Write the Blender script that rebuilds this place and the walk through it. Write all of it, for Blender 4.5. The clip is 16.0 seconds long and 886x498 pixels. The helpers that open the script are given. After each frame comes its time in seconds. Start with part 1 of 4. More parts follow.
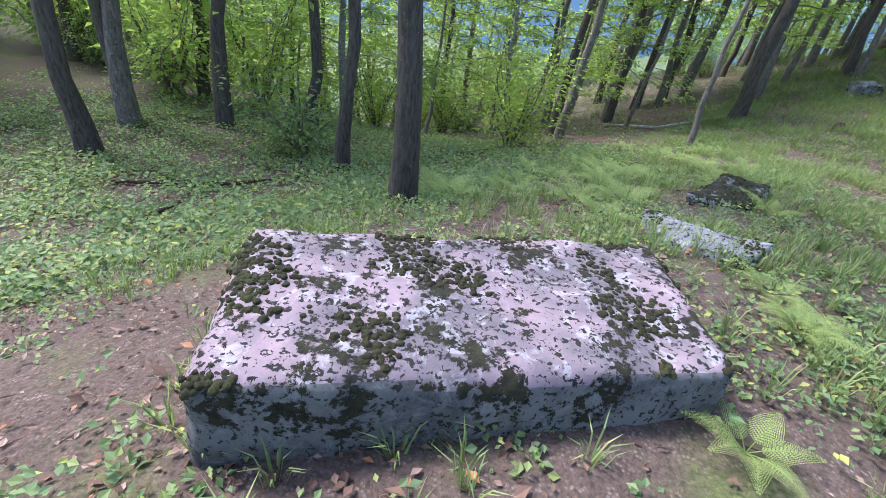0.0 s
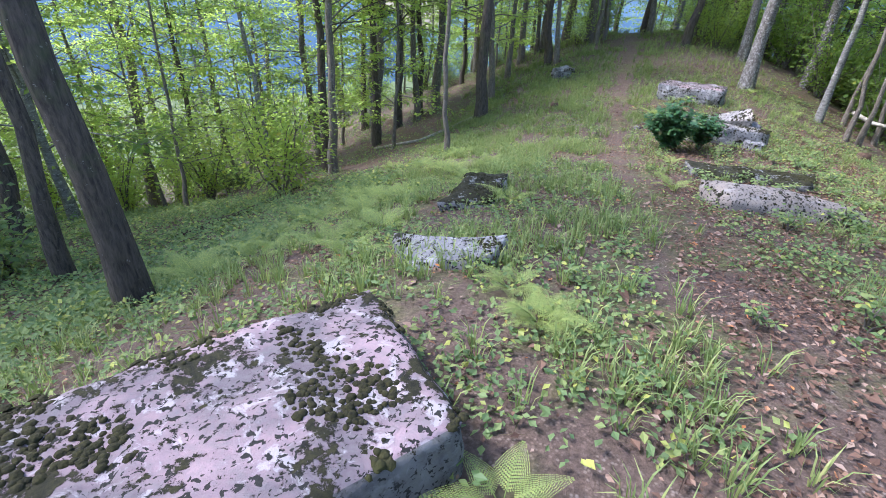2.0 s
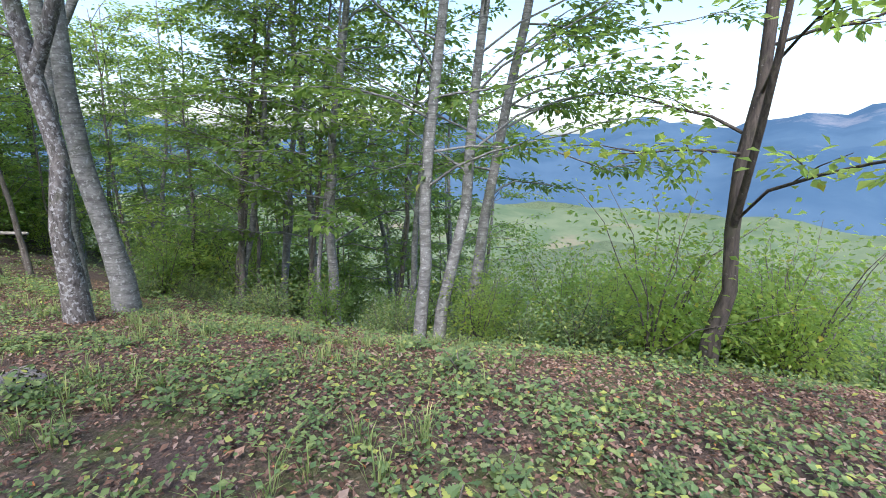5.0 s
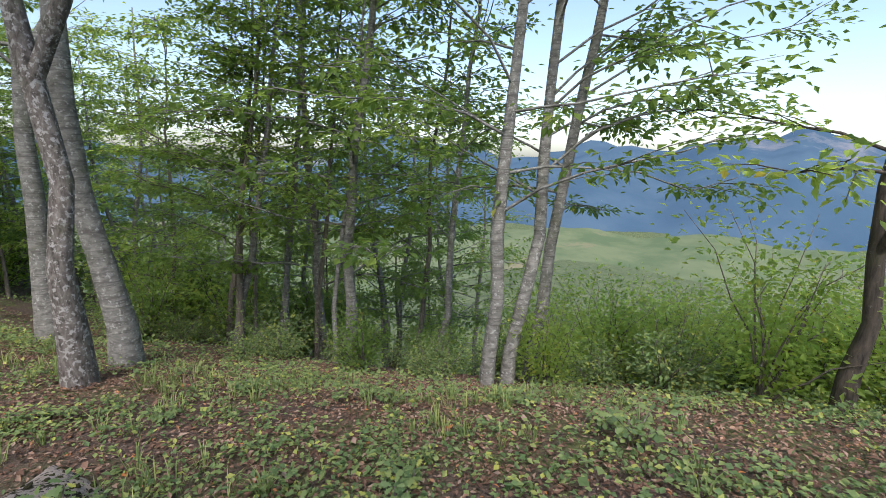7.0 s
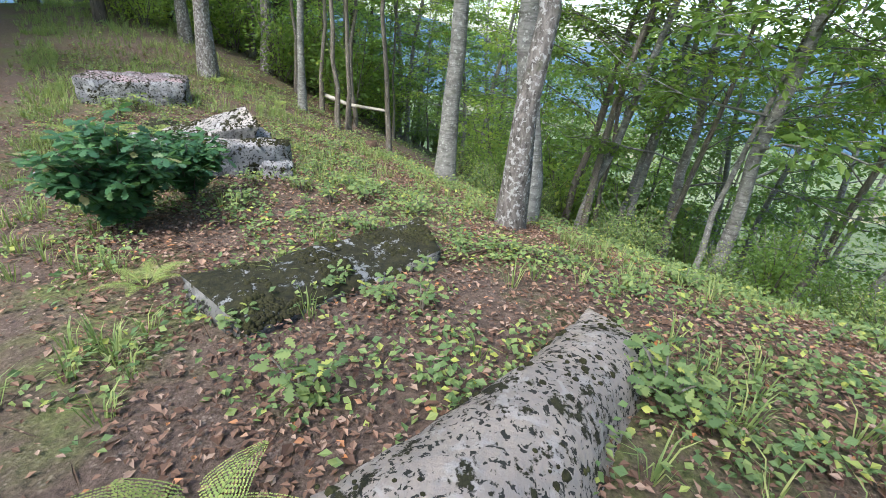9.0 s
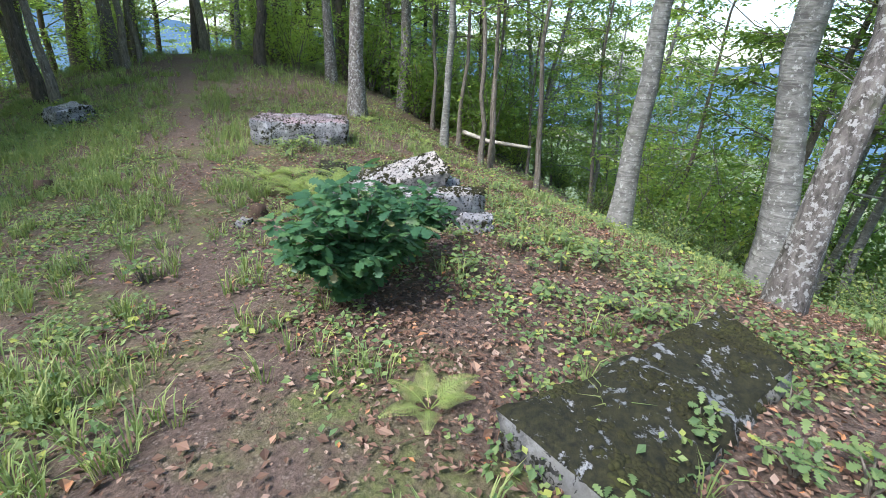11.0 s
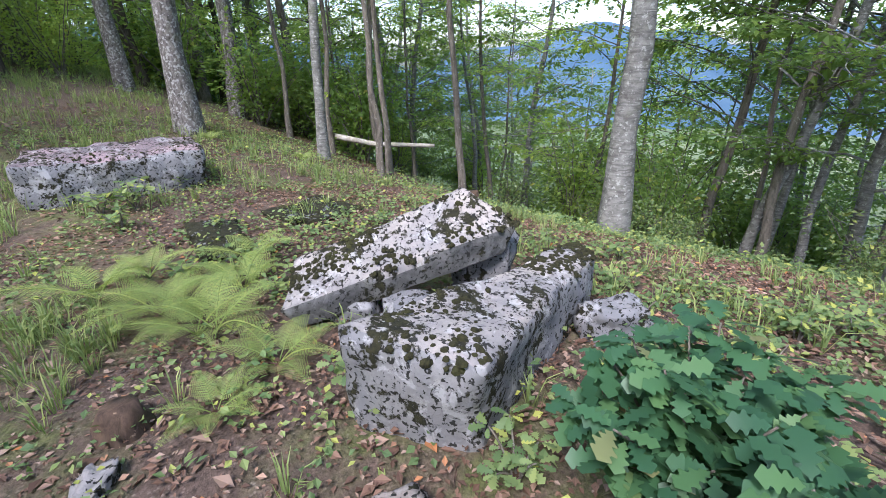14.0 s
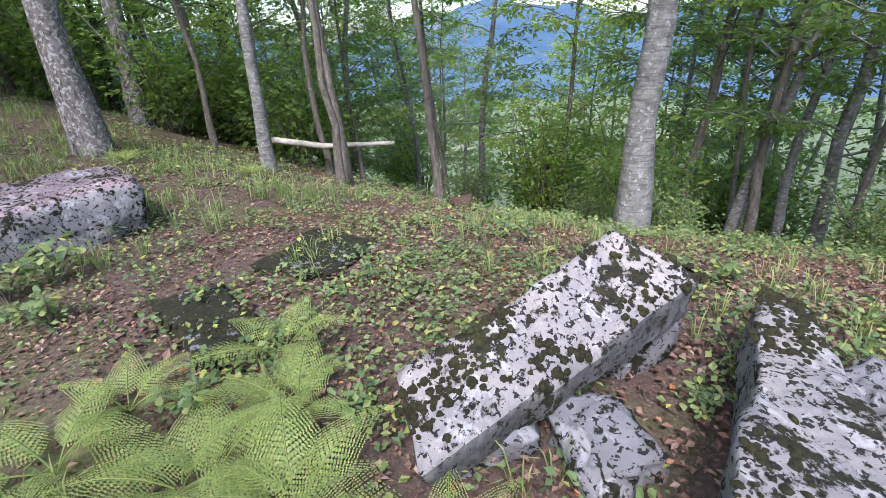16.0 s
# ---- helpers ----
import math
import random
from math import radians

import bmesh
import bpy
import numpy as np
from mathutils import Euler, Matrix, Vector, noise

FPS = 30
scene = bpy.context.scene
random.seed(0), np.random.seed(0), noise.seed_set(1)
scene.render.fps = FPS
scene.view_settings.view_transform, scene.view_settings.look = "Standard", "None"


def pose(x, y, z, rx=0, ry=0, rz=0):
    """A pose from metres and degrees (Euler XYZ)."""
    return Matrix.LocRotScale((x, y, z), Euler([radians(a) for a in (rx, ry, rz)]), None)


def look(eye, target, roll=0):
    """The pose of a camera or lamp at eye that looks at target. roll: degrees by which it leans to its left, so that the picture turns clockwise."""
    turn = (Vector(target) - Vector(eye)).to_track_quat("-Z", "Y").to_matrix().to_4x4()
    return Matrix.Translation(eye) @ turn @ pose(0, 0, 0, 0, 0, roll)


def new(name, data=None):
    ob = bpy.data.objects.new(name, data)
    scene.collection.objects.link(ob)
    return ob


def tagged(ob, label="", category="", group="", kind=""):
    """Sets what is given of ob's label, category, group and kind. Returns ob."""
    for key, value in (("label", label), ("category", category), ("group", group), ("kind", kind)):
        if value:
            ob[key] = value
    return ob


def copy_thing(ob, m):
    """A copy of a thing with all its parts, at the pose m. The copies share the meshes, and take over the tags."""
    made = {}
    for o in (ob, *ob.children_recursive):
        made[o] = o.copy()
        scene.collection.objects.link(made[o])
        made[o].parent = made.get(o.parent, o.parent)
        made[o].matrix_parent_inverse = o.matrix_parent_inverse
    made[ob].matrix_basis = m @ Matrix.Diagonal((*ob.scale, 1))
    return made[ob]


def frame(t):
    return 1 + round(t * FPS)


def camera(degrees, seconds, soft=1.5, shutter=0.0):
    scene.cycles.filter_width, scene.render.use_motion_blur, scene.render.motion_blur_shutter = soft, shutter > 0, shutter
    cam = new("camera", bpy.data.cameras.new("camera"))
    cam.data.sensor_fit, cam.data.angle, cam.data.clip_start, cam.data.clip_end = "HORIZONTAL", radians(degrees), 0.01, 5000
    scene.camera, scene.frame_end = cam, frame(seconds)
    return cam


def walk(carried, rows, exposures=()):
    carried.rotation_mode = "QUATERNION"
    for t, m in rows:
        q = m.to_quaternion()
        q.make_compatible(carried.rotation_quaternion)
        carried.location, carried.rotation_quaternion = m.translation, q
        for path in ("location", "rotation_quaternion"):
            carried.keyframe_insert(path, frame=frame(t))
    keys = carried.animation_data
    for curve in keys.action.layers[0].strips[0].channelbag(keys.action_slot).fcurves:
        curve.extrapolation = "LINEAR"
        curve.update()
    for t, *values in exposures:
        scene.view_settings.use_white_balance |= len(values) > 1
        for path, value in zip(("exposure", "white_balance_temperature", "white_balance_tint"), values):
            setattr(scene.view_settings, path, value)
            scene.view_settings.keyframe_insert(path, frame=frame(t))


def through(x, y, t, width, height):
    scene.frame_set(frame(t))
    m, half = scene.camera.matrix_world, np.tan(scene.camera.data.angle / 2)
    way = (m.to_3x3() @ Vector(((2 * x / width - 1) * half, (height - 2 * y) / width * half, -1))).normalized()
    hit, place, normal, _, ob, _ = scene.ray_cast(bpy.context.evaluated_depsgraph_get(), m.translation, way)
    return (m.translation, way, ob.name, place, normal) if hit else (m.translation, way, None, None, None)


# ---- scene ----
EXPO, SKY, SUN = 1.95, 0.15, 2.0
cam = camera(87.0, 16.0, soft=0.9)
PATH = [
    (0, (0.000, 0.000, 1.429), (0.051, 1.667, 0.324), 9.2),
    (0.5, (0.079, 0.035, 1.420), (0.323, 1.731, 0.389), 8.2),
    (1, (0.295, 0.095, 1.420), (0.642, 1.802, 0.438), 5.5),
    (1.5, (0.485, 0.175, 1.421), (1.016, 1.845, 0.458), 3.8),
    (2, (0.706, 0.359, 1.408), (1.462, 1.961, 0.479), 2.2),
    (2.5, (0.979, 0.489, 1.385), (1.893, 2.041, 0.517), 0.2),
    (3, (1.322, 0.641, 1.403), (2.417, 2.113, 0.606), 1.1),
    (3.5, (1.668, 0.843, 1.364), (3.084, 2.065, 0.656), 3.0),
    (4, (2.033, 0.964, 1.354), (3.824, 1.633, 0.767), 2.7),
    (4.5, (2.422, 1.006, 1.334), (4.347, 0.845, 0.814), 2.0),
    (4.7, (2.584, 1.020, 1.320), (4.452, 0.538, 0.790), 1.6),
    (6.8, (3.937, 1.848, 1.339), (5.567, 0.749, 0.976), -0.6),
    (7, (4.104, 2.028, 1.257), (5.858, 1.142, 0.886), 0.9),
    (7.5, (4.523, 2.477, 1.052), (6.446, 2.217, 0.567), 4.9),
    (8, (4.839, 2.879, 0.937), (6.731, 2.935, 0.292), 5.1),
    (8.5, (4.974, 3.252, 0.798), (6.814, 3.351, 0.020), 4.4),
    (9, (5.077, 3.638, 0.730), (6.887, 3.812, -0.105), 5.3),
    (9.5, (5.220, 4.086, 0.751), (7.012, 4.436, -0.065), 6.1),
    (9.7, (5.266, 4.241, 0.759), (7.048, 4.649, -0.052), 6.3),
    (11.8, (6.164, 5.728, 0.552), (7.941, 6.341, -0.130), 1.0),
    (12, (6.310, 5.921, 0.531), (8.100, 6.521, -0.127), 0.2),
    (12.5, (6.717, 6.401, 0.500), (8.547, 6.938, -0.104), -0.9),
    (13, (7.110, 6.792, 0.463), (8.969, 7.191, -0.159), -0.7),
    (13.5, (7.558, 7.061, 0.450), (9.436, 7.232, -0.217), -1.1),
    (14, (8.099, 7.275, 0.439), (9.942, 7.160, -0.328), -1.0),
    (14.5, (8.393, 7.504, 0.486), (10.170, 7.138, -0.356), -0.7),
    (15, (8.720, 7.682, 0.493), (10.479, 7.211, -0.336), -4.0),
    (15.5, (9.079, 7.846, 0.490), (10.809, 7.318, -0.363), -5.0),
    (16, (9.297, 8.181, 0.514), (11.057, 7.739, -0.328), -3.4),
]
walk(cam, [(t, look(eye, target, roll)) for t, eye, target, roll in PATH], exposures=[(0.0, EXPO - 0.05, 5650, 17), (3.5, EXPO - 0.15, 5650, 19), (4.5, EXPO - 0.4, 5700, 16), (7.0, EXPO - 1.0, 6400, 14), (8.5, EXPO - 0.25, 6200, 8), (12.0, EXPO - 0.3, 5850, 12), (16.0, EXPO - 0.35, 5750, 20)])

# ---- sky and sun: bright, hazy daylight that reaches the ridge through the leaves ----
sky_world = bpy.data.worlds.new("sky")
scene.world = sky_world
sky_world.use_nodes = True
wn, wl = sky_world.node_tree.nodes, sky_world.node_tree.links
wn.clear()
sky = wn.new("ShaderNodeTexSky")
sky.sky_type, sky.sun_disc = "NISHITA", False
sky.sun_elevation, sky.sun_rotation = radians(52), radians(-50)
sky.air_density, sky.dust_density = 1.0, 2.0
bg, wo = wn.new("ShaderNodeBackground"), wn.new("ShaderNodeOutputWorld")
bg.inputs["Strength"].default_value = SKY
wl.new(sky.outputs[0], bg.inputs[0])
wl.new(bg.outputs[0], wo.inputs[0])
sun = new("sun", bpy.data.lights.new("sun", "SUN"))
sun.data.energy, sun.data.angle, sun.data.color = SUN, radians(14), (1.0, 0.95, 0.87)
sun.matrix_world = look((-7, 3, 10), (0, 0, 0))


# ---- the lie of the land ----
def soft_over(v, k):
    return np.where(v > 20 * k, v, k * np.log1p(np.exp(np.clip(v / k, -50, 20))))


def along(x, y):
    """Metres along the ridge and to its right."""
    qx, qy = x - 2.0, y - 1.0
    return 0.70 * qx + 0.714 * qy, 0.714 * qx - 0.70 * qy


def off_ridge(s, d):
    return 2.0 + 0.70 * s + 0.714 * d, 1.0 + 0.714 * s - 0.70 * d


def ground(x, y):
    s, d = along(np.asarray(x, float), np.asarray(y, float))
    left, right, onward = soft_over(-d - 2, 0.8), soft_over(d - 3.2, 0.8), np.tanh((s - 7) / 3)
    z = -0.0391 + (-0.1204) * soft_over(s, 0.6) + (0.0805) * soft_over(s - 8, 1.5) + (0.2264) * soft_over(s - 15, 2)
    z = z + (-0.3272) * left + (0.5809) * soft_over(-d - 6, 2) * (1 - onward) / 2 + (-0.3637) * right + (-0.1534) * left * (1 - onward)
    z = z + (0.0382) * np.clip(d, -30, 30) * (1 + onward) / 2 + (-0.0356) * np.exp(-(((s - 5) / 3) ** 2) - ((d - 3) / 3) ** 2)
    z = z - 0.45 * soft_over(s - 27, 1.5) - 0.10 * soft_over(-s - 8, 2)
    z = z - 0.22 * soft_over(d - 9, 1.5) + 0.42 * soft_over(d - 60, 8) + 0.15 * soft_over(-d - 26, 4)
    return np.maximum(z, -160 + 0 * z)


def gz(x, y):
    return float(ground(x, y))


# ---- materials ----
def material(name, rough=0.8):
    m = bpy.data.materials.new(name)
    m.use_nodes = True
    b = m.node_tree.nodes["Principled BSDF"]
    b.inputs["Roughness"].default_value = rough
    b.inputs["Specular IOR Level"].default_value = 0.25
    return m, m.node_tree.nodes, m.node_tree.links, b


def place(n, l, scale=(1, 1, 1), kind="Object"):
    c, mp = n.new("ShaderNodeTexCoord"), n.new("ShaderNodeMapping")
    mp.inputs["Scale"].default_value = scale
    l.new(c.outputs[kind], mp.inputs[0])
    return mp.outputs[0]


def noise_of(n, l, at, scale, detail=5, rough=0.6, distort=0.0):
    t = n.new("ShaderNodeTexNoise")
    t.inputs["Scale"].default_value, t.inputs["Detail"].default_value = scale, detail
    t.inputs["Roughness"].default_value, t.inputs["Distortion"].default_value = rough, distort
    l.new(at, t.inputs["Vector"])
    return t.outputs["Fac"]


def spots_of(n, l, at, scale):
    t = n.new("ShaderNodeTexVoronoi")
    t.inputs["Scale"].default_value = scale
    l.new(at, t.inputs["Vector"])
    return t.outputs["Distance"], t.outputs["Color"]


def step_of(n, l, value, low, high, flip=False):
    r = n.new("ShaderNodeMapRange")
    r.inputs["From Min"].default_value, r.inputs["From Max"].default_value = low, high
    r.inputs["To Min"].default_value, r.inputs["To Max"].default_value = (1, 0) if flip else (0, 1)
    l.new(value, r.inputs["Value"])
    return r.outputs["Result"]


def sum_of(n, l, op, a, b):
    m = n.new("ShaderNodeMath")
    m.operation = op
    for k, v in enumerate((a, b)):
        if isinstance(v, (int, float)):
            m.inputs[k].default_value = v
        else:
            l.new(v, m.inputs[k])
    return m.outputs[0]


def mixed(n, l, fac, a, b):
    m = n.new("ShaderNodeMix")
    m.data_type = "RGBA"
    if isinstance(fac, float):
        m.inputs[0].default_value = fac
    else:
        l.new(fac, m.inputs[0])
    for k, v in ((6, a), (7, b)):
        if isinstance(v, tuple):
            m.inputs[k].default_value = (*v, 1)
        else:
            l.new(v, m.inputs[k])
    return m.outputs[2]


def bumped(n, l, b, height, strength=0.5, distance=0.02):
    u = n.new("ShaderNodeBump")
    u.inputs["Strength"].default_value, u.inputs["Distance"].default_value = strength, distance
    l.new(height, u.inputs["Height"])
    l.new(u.outputs[0], b.inputs["Normal"])


def leaf_material(name, colours, through_colour, rough=0.55, through=0.35):
    """Thin leaves: each its own shade, some light coming through."""
    m, n, l, b = material(name, rough)
    g = n.new("ShaderNodeNewGeometry")
    ramp = n.new("ShaderNodeValToRGB")
    while len(ramp.color_ramp.elements) < len(colours):
        ramp.color_ramp.elements.new(0.5)
    for k, (at, c) in enumerate(colours):
        ramp.color_ramp.elements[k].position, ramp.color_ramp.elements[k].color = at, (*c, 1)
    l.new(g.outputs["Random Per Island"], ramp.inputs[0])
    big = noise_of(n, l, place(n, l, (1, 1, 1), "Object"), 0.7, 2)
    tone = n.new("ShaderNodeHueSaturation")
    l.new(ramp.outputs[0], tone.inputs["Color"])
    l.new(sum_of(n, l, "ADD", sum_of(n, l, "MULTIPLY", big, 0.7), 0.65), tone.inputs["Value"])
    l.new(tone.outputs[0], b.inputs["Base Color"])
    t = n.new("ShaderNodeBsdfTranslucent")
    l.new(mixed(n, l, 0.55, tone.outputs[0], through_colour), t.inputs[0])
    mx = n.new("ShaderNodeMixShader")
    mx.inputs[0].default_value = through
    out = n["Material Output"]
    l.new(b.outputs[0], mx.inputs[1])
    l.new(t.outputs[0], mx.inputs[2])
    l.new(mx.outputs[0], out.inputs[0])
    return m


def bark_material(name, base, dark, pale, pale_amount, stretch, scale=9.0, rings=False):
    m, n, l, b = material(name, 0.9)
    at = place(n, l, stretch)
    rough = noise_of(n, l, at, scale, 8, 0.7, 0.4)
    spots = noise_of(n, l, place(n, l), 19.0, 5, 0.7)
    c = mixed(n, l, step_of(n, l, rough, 0.35, 0.62), dark, base)
    c = mixed(n, l, step_of(n, l, spots, pale_amount, pale_amount + 0.05), c, pale)
    moss = noise_of(n, l, place(n, l), 2.2, 4)
    c = mixed(n, l, sum_of(n, l, "MULTIPLY", step_of(n, l, moss, 0.56, 0.68), 0.5), c, (0.07, 0.085, 0.035))
    height = rough
    if rings:
        band = noise_of(n, l, place(n, l, (1.2, 1.2, 14)), 3.0, 3)
        c = mixed(n, l, sum_of(n, l, "MULTIPLY", step_of(n, l, band, 0.56, 0.64), 0.75), c, dark)
        height = band
    l.new(c, b.inputs["Base Color"])
    bumped(n, l, b, height, 0.6, 0.02)
    return m


def stone_material(name, body, tint, moss_from, spot_amount, white=0.6, scale=1.0):
    """Limestone with pink-grey bare skin, white and black lichen and cushions of dark moss."""
    m, n, l, b = material(name, 0.9)
    at = place(n, l, (scale, scale, scale))
    wide = noise_of(n, l, at, 2.2, 6, 0.6, 0.3)
    fine = noise_of(n, l, at, 26, 8, 0.75)
    mid = noise_of(n, l, at, 7.5, 7, 0.7, 0.5)
    c = mixed(n, l, step_of(n, l, wide, 0.4, 0.62), body, tint)
    c = mixed(n, l, sum_of(n, l, "MULTIPLY", step_of(n, l, fine, 0.42, 0.66), 0.55), c, (0.17, 0.165, 0.17))
    c = mixed(n, l, sum_of(n, l, "MULTIPLY", step_of(n, l, mid, 0.54, 0.60), white), c, (0.50, 0.49, 0.50))
    specks = noise_of(n, l, at, 36, 4, 0.55, 0.6)
    small = sum_of(n, l, "MULTIPLY", step_of(n, l, specks, 0.565, 0.585), step_of(n, l, mid, spot_amount + 0.04, spot_amount + 0.09, True))
    c = mixed(n, l, small, c, (0.022, 0.022, 0.02))
    ragged = sum_of(n, l, "ADD", sum_of(n, l, "MULTIPLY", noise_of(n, l, at, 3.4, 8, 0.7, 0.3), 0.55), sum_of(n, l, "MULTIPLY", noise_of(n, l, at, 16, 6, 0.7), 0.45))
    moss = step_of(n, l, ragged, moss_from, moss_from + 0.02)
    moss_colour = mixed(n, l, step_of(n, l, fine, 0.38, 0.64), (0.010, 0.010, 0.007), (0.036, 0.034, 0.015))
    c = mixed(n, l, moss, c, moss_colour)
    l.new(c, b.inputs["Base Color"])
    bumped(n, l, b, sum_of(n, l, "ADD", sum_of(n, l, "MULTIPLY", moss, 1.3), fine), 0.8, 0.014)
    return m


M_STONE = stone_material("pink_grey_limestone", (0.13, 0.105, 0.12), (0.32, 0.225, 0.25), 0.525, 0.62, 0.4)
# Darker limestone for the side faces of blocks and slabs.
M_STONE_SIDE = stone_material("dark_side_limestone", (0.035, 0.035, 0.037), (0.15, 0.145, 0.135), 0.54, 0.46, 0.12)
M_STONE_PALE = stone_material("pale_limestone", (0.235, 0.20, 0.18), (0.32, 0.265, 0.23), 0.54, 0.50, 0.2)
M_STONE_WHITE = stone_material("white_lichen_limestone", (0.24, 0.225, 0.23), (0.38, 0.335, 0.31), 0.525, 0.56, 0.5)
M_STONE_GREY = stone_material("grey_weathered_limestone", (0.17, 0.17, 0.185), (0.26, 0.25, 0.255), 0.535, 0.5, 0.45)
M_STONE_MOSSY = stone_material("moss_covered_limestone", (0.17, 0.18, 0.19), (0.25, 0.25, 0.26), 0.435, 0.5, 0.3)

M_BARK_DARK = bark_material("dark_furrowed_bark", (0.11, 0.09, 0.075), (0.035, 0.03, 0.027), (0.24, 0.23, 0.21), 0.64, (3, 3, 0.55))
M_BARK_SPECK = bark_material("lichen_speckled_bark", (0.18, 0.16, 0.15), (0.045, 0.04, 0.036), (0.31, 0.30, 0.295), 0.53, (2.2, 2.2, 0.9))
M_BARK_BEECH = bark_material("smooth_grey_beech_bark", (0.25, 0.245, 0.23), (0.10, 0.095, 0.09), (0.34, 0.34, 0.325), 0.56, (1.3, 1.3, 2.6), 5.0, True)
M_BARK_GREY = bark_material("grey_brown_bark", (0.19, 0.165, 0.14), (0.07, 0.06, 0.05), (0.32, 0.31, 0.29), 0.60, (2.6, 2.6, 0.6))
M_WOOD_PALE = bark_material("bleached_dead_wood", (0.44, 0.41, 0.37), (0.22, 0.19, 0.16), (0.55, 0.53, 0.5), 0.62, (1, 1, 1), 8.0)
M_WOOD_ROT = bark_material("rotten_brown_wood", (0.11, 0.07, 0.05), (0.04, 0.027, 0.02), (0.24, 0.17, 0.12), 0.62, (2, 2, 0.7))

M_LEAF_LIGHT = leaf_material("sunlit_leaves", [(0.0, (0.14, 0.22, 0.055)), (0.6, (0.23, 0.33, 0.08)), (0.93, (0.27, 0.33, 0.06)), (1.0, (0.42, 0.32, 0.05))], (0.66, 0.84, 0.18), 0.5, 0.68)
M_LEAF_DEEP = leaf_material("deep_green_leaves", [(0.0, (0.065, 0.12, 0.04)), (0.7, (0.125, 0.195, 0.055)), (0.97, (0.17, 0.24, 0.05)), (1.0, (0.32, 0.26, 0.06))], (0.45, 0.64, 0.11), 0.5, 0.52)
M_LEAF_OAK = leaf_material("oak_leaves", [(0.0, (0.03, 0.08, 0.042)), (0.6, (0.05, 0.12, 0.055)), (0.97, (0.09, 0.17, 0.065)), (1.0, (0.34, 0.25, 0.13))], (0.2, 0.4, 0.1), 0.4, 0.25)
M_FERN = leaf_material("fern_fronds", [(0.0, (0.17, 0.24, 0.075)), (0.7, (0.28, 0.35, 0.11)), (1.0, (0.40, 0.42, 0.12))], (0.48, 0.6, 0.12), 0.6, 0.35)
M_HERB = leaf_material("herb_leaves", [(0.0, (0.08, 0.135, 0.06)), (0.5, (0.145, 0.21, 0.085)), (0.85, (0.23, 0.28, 0.10)), (1.0, (0.38, 0.39, 0.09))], (0.38, 0.54, 0.1), 0.55, 0.3)
M_GRASS = leaf_material("grass_blades", [(0.0, (0.125, 0.18, 0.07)), (0.7, (0.22, 0.28, 0.10)), (1.0, (0.36, 0.37, 0.15))], (0.4, 0.52, 0.1), 0.6, 0.3)
M_LITTER = leaf_material("dead_leaves", [(0.0, (0.06, 0.034, 0.025)), (0.4, (0.13, 0.075, 0.053)), (0.75, (0.21, 0.125, 0.09)), (0.95, (0.33, 0.24, 0.19)), (1.0, (0.38, 0.15, 0.05))], (0.3, 0.15, 0.06), 0.75, 0.1)


def ground_material():
    m, n, l, b = material("forest_floor", 0.95)
    at = place(n, l)
    wide, mid = noise_of(n, l, at, 0.8, 5), noise_of(n, l, at, 5, 7, 0.7)
    fine, chips = noise_of(n, l, at, 38, 7, 0.75), spots_of(n, l, at, 55)
    soil = mixed(n, l, step_of(n, l, fine, 0.35, 0.65), (0.06, 0.042, 0.034), (0.155, 0.108, 0.088))
    soil = mixed(n, l, sum_of(n, l, "MULTIPLY", step_of(n, l, chips[0], 0.2, 0.5, True), step_of(n, l, noise_of(n, l, at, 14, 4), 0.45, 0.6)), soil, mixed(n, l, step_of(n, l, mid, 0.4, 0.6), (0.17, 0.115, 0.09), (0.25, 0.20, 0.17)))
    green = mixed(n, l, step_of(n, l, fine, 0.35, 0.65), (0.06, 0.08, 0.025), (0.16, 0.18, 0.055))
    mossy = sum_of(n, l, "MULTIPLY", step_of(n, l, wide, 0.49, 0.60), step_of(n, l, mid, 0.36, 0.58))
    c = mixed(n, l, sum_of(n, l, "MULTIPLY", mossy, 0.8), soil, green)
    apart = n.new("ShaderNodeVectorMath")
    apart.operation = "DISTANCE"
    l.new(at, apart.inputs[0])
    apart.inputs[1].default_value = (9, 8, 0)
    meadow = mixed(n, l, step_of(n, l, noise_of(n, l, at, 0.12, 6), 0.42, 0.6), (0.085, 0.12, 0.045), (0.17, 0.19, 0.085))
    meadow = mixed(n, l, step_of(n, l, noise_of(n, l, at, 1.3, 7, 0.7), 0.46, 0.6), meadow, (0.05, 0.075, 0.028))
    c = mixed(n, l, step_of(n, l, apart.outputs["Value"], 22.0, 36.0), c, meadow)
    l.new(c, b.inputs["Base Color"])
    bumped(n, l, b, sum_of(n, l, "ADD", fine, sum_of(n, l, "MULTIPLY", mid, 2.0)), 0.7, 0.03)
    return m


M_GROUND = ground_material()


def moss_material():
    m, n, l, b = material("dark_moss", 1.0)
    at = place(n, l)
    c = mixed(n, l, step_of(n, l, noise_of(n, l, at, 60, 6, 0.7), 0.35, 0.65), (0.012, 0.012, 0.007), (0.036, 0.034, 0.013))
    l.new(mixed(n, l, step_of(n, l, noise_of(n, l, at, 2.5, 4), 0.5, 0.65), c, (0.04, 0.041, 0.014)), b.inputs["Base Color"])
    bumped(n, l, b, noise_of(n, l, at, 90, 4), 0.8, 0.01)
    return m


M_MOSS = moss_material()


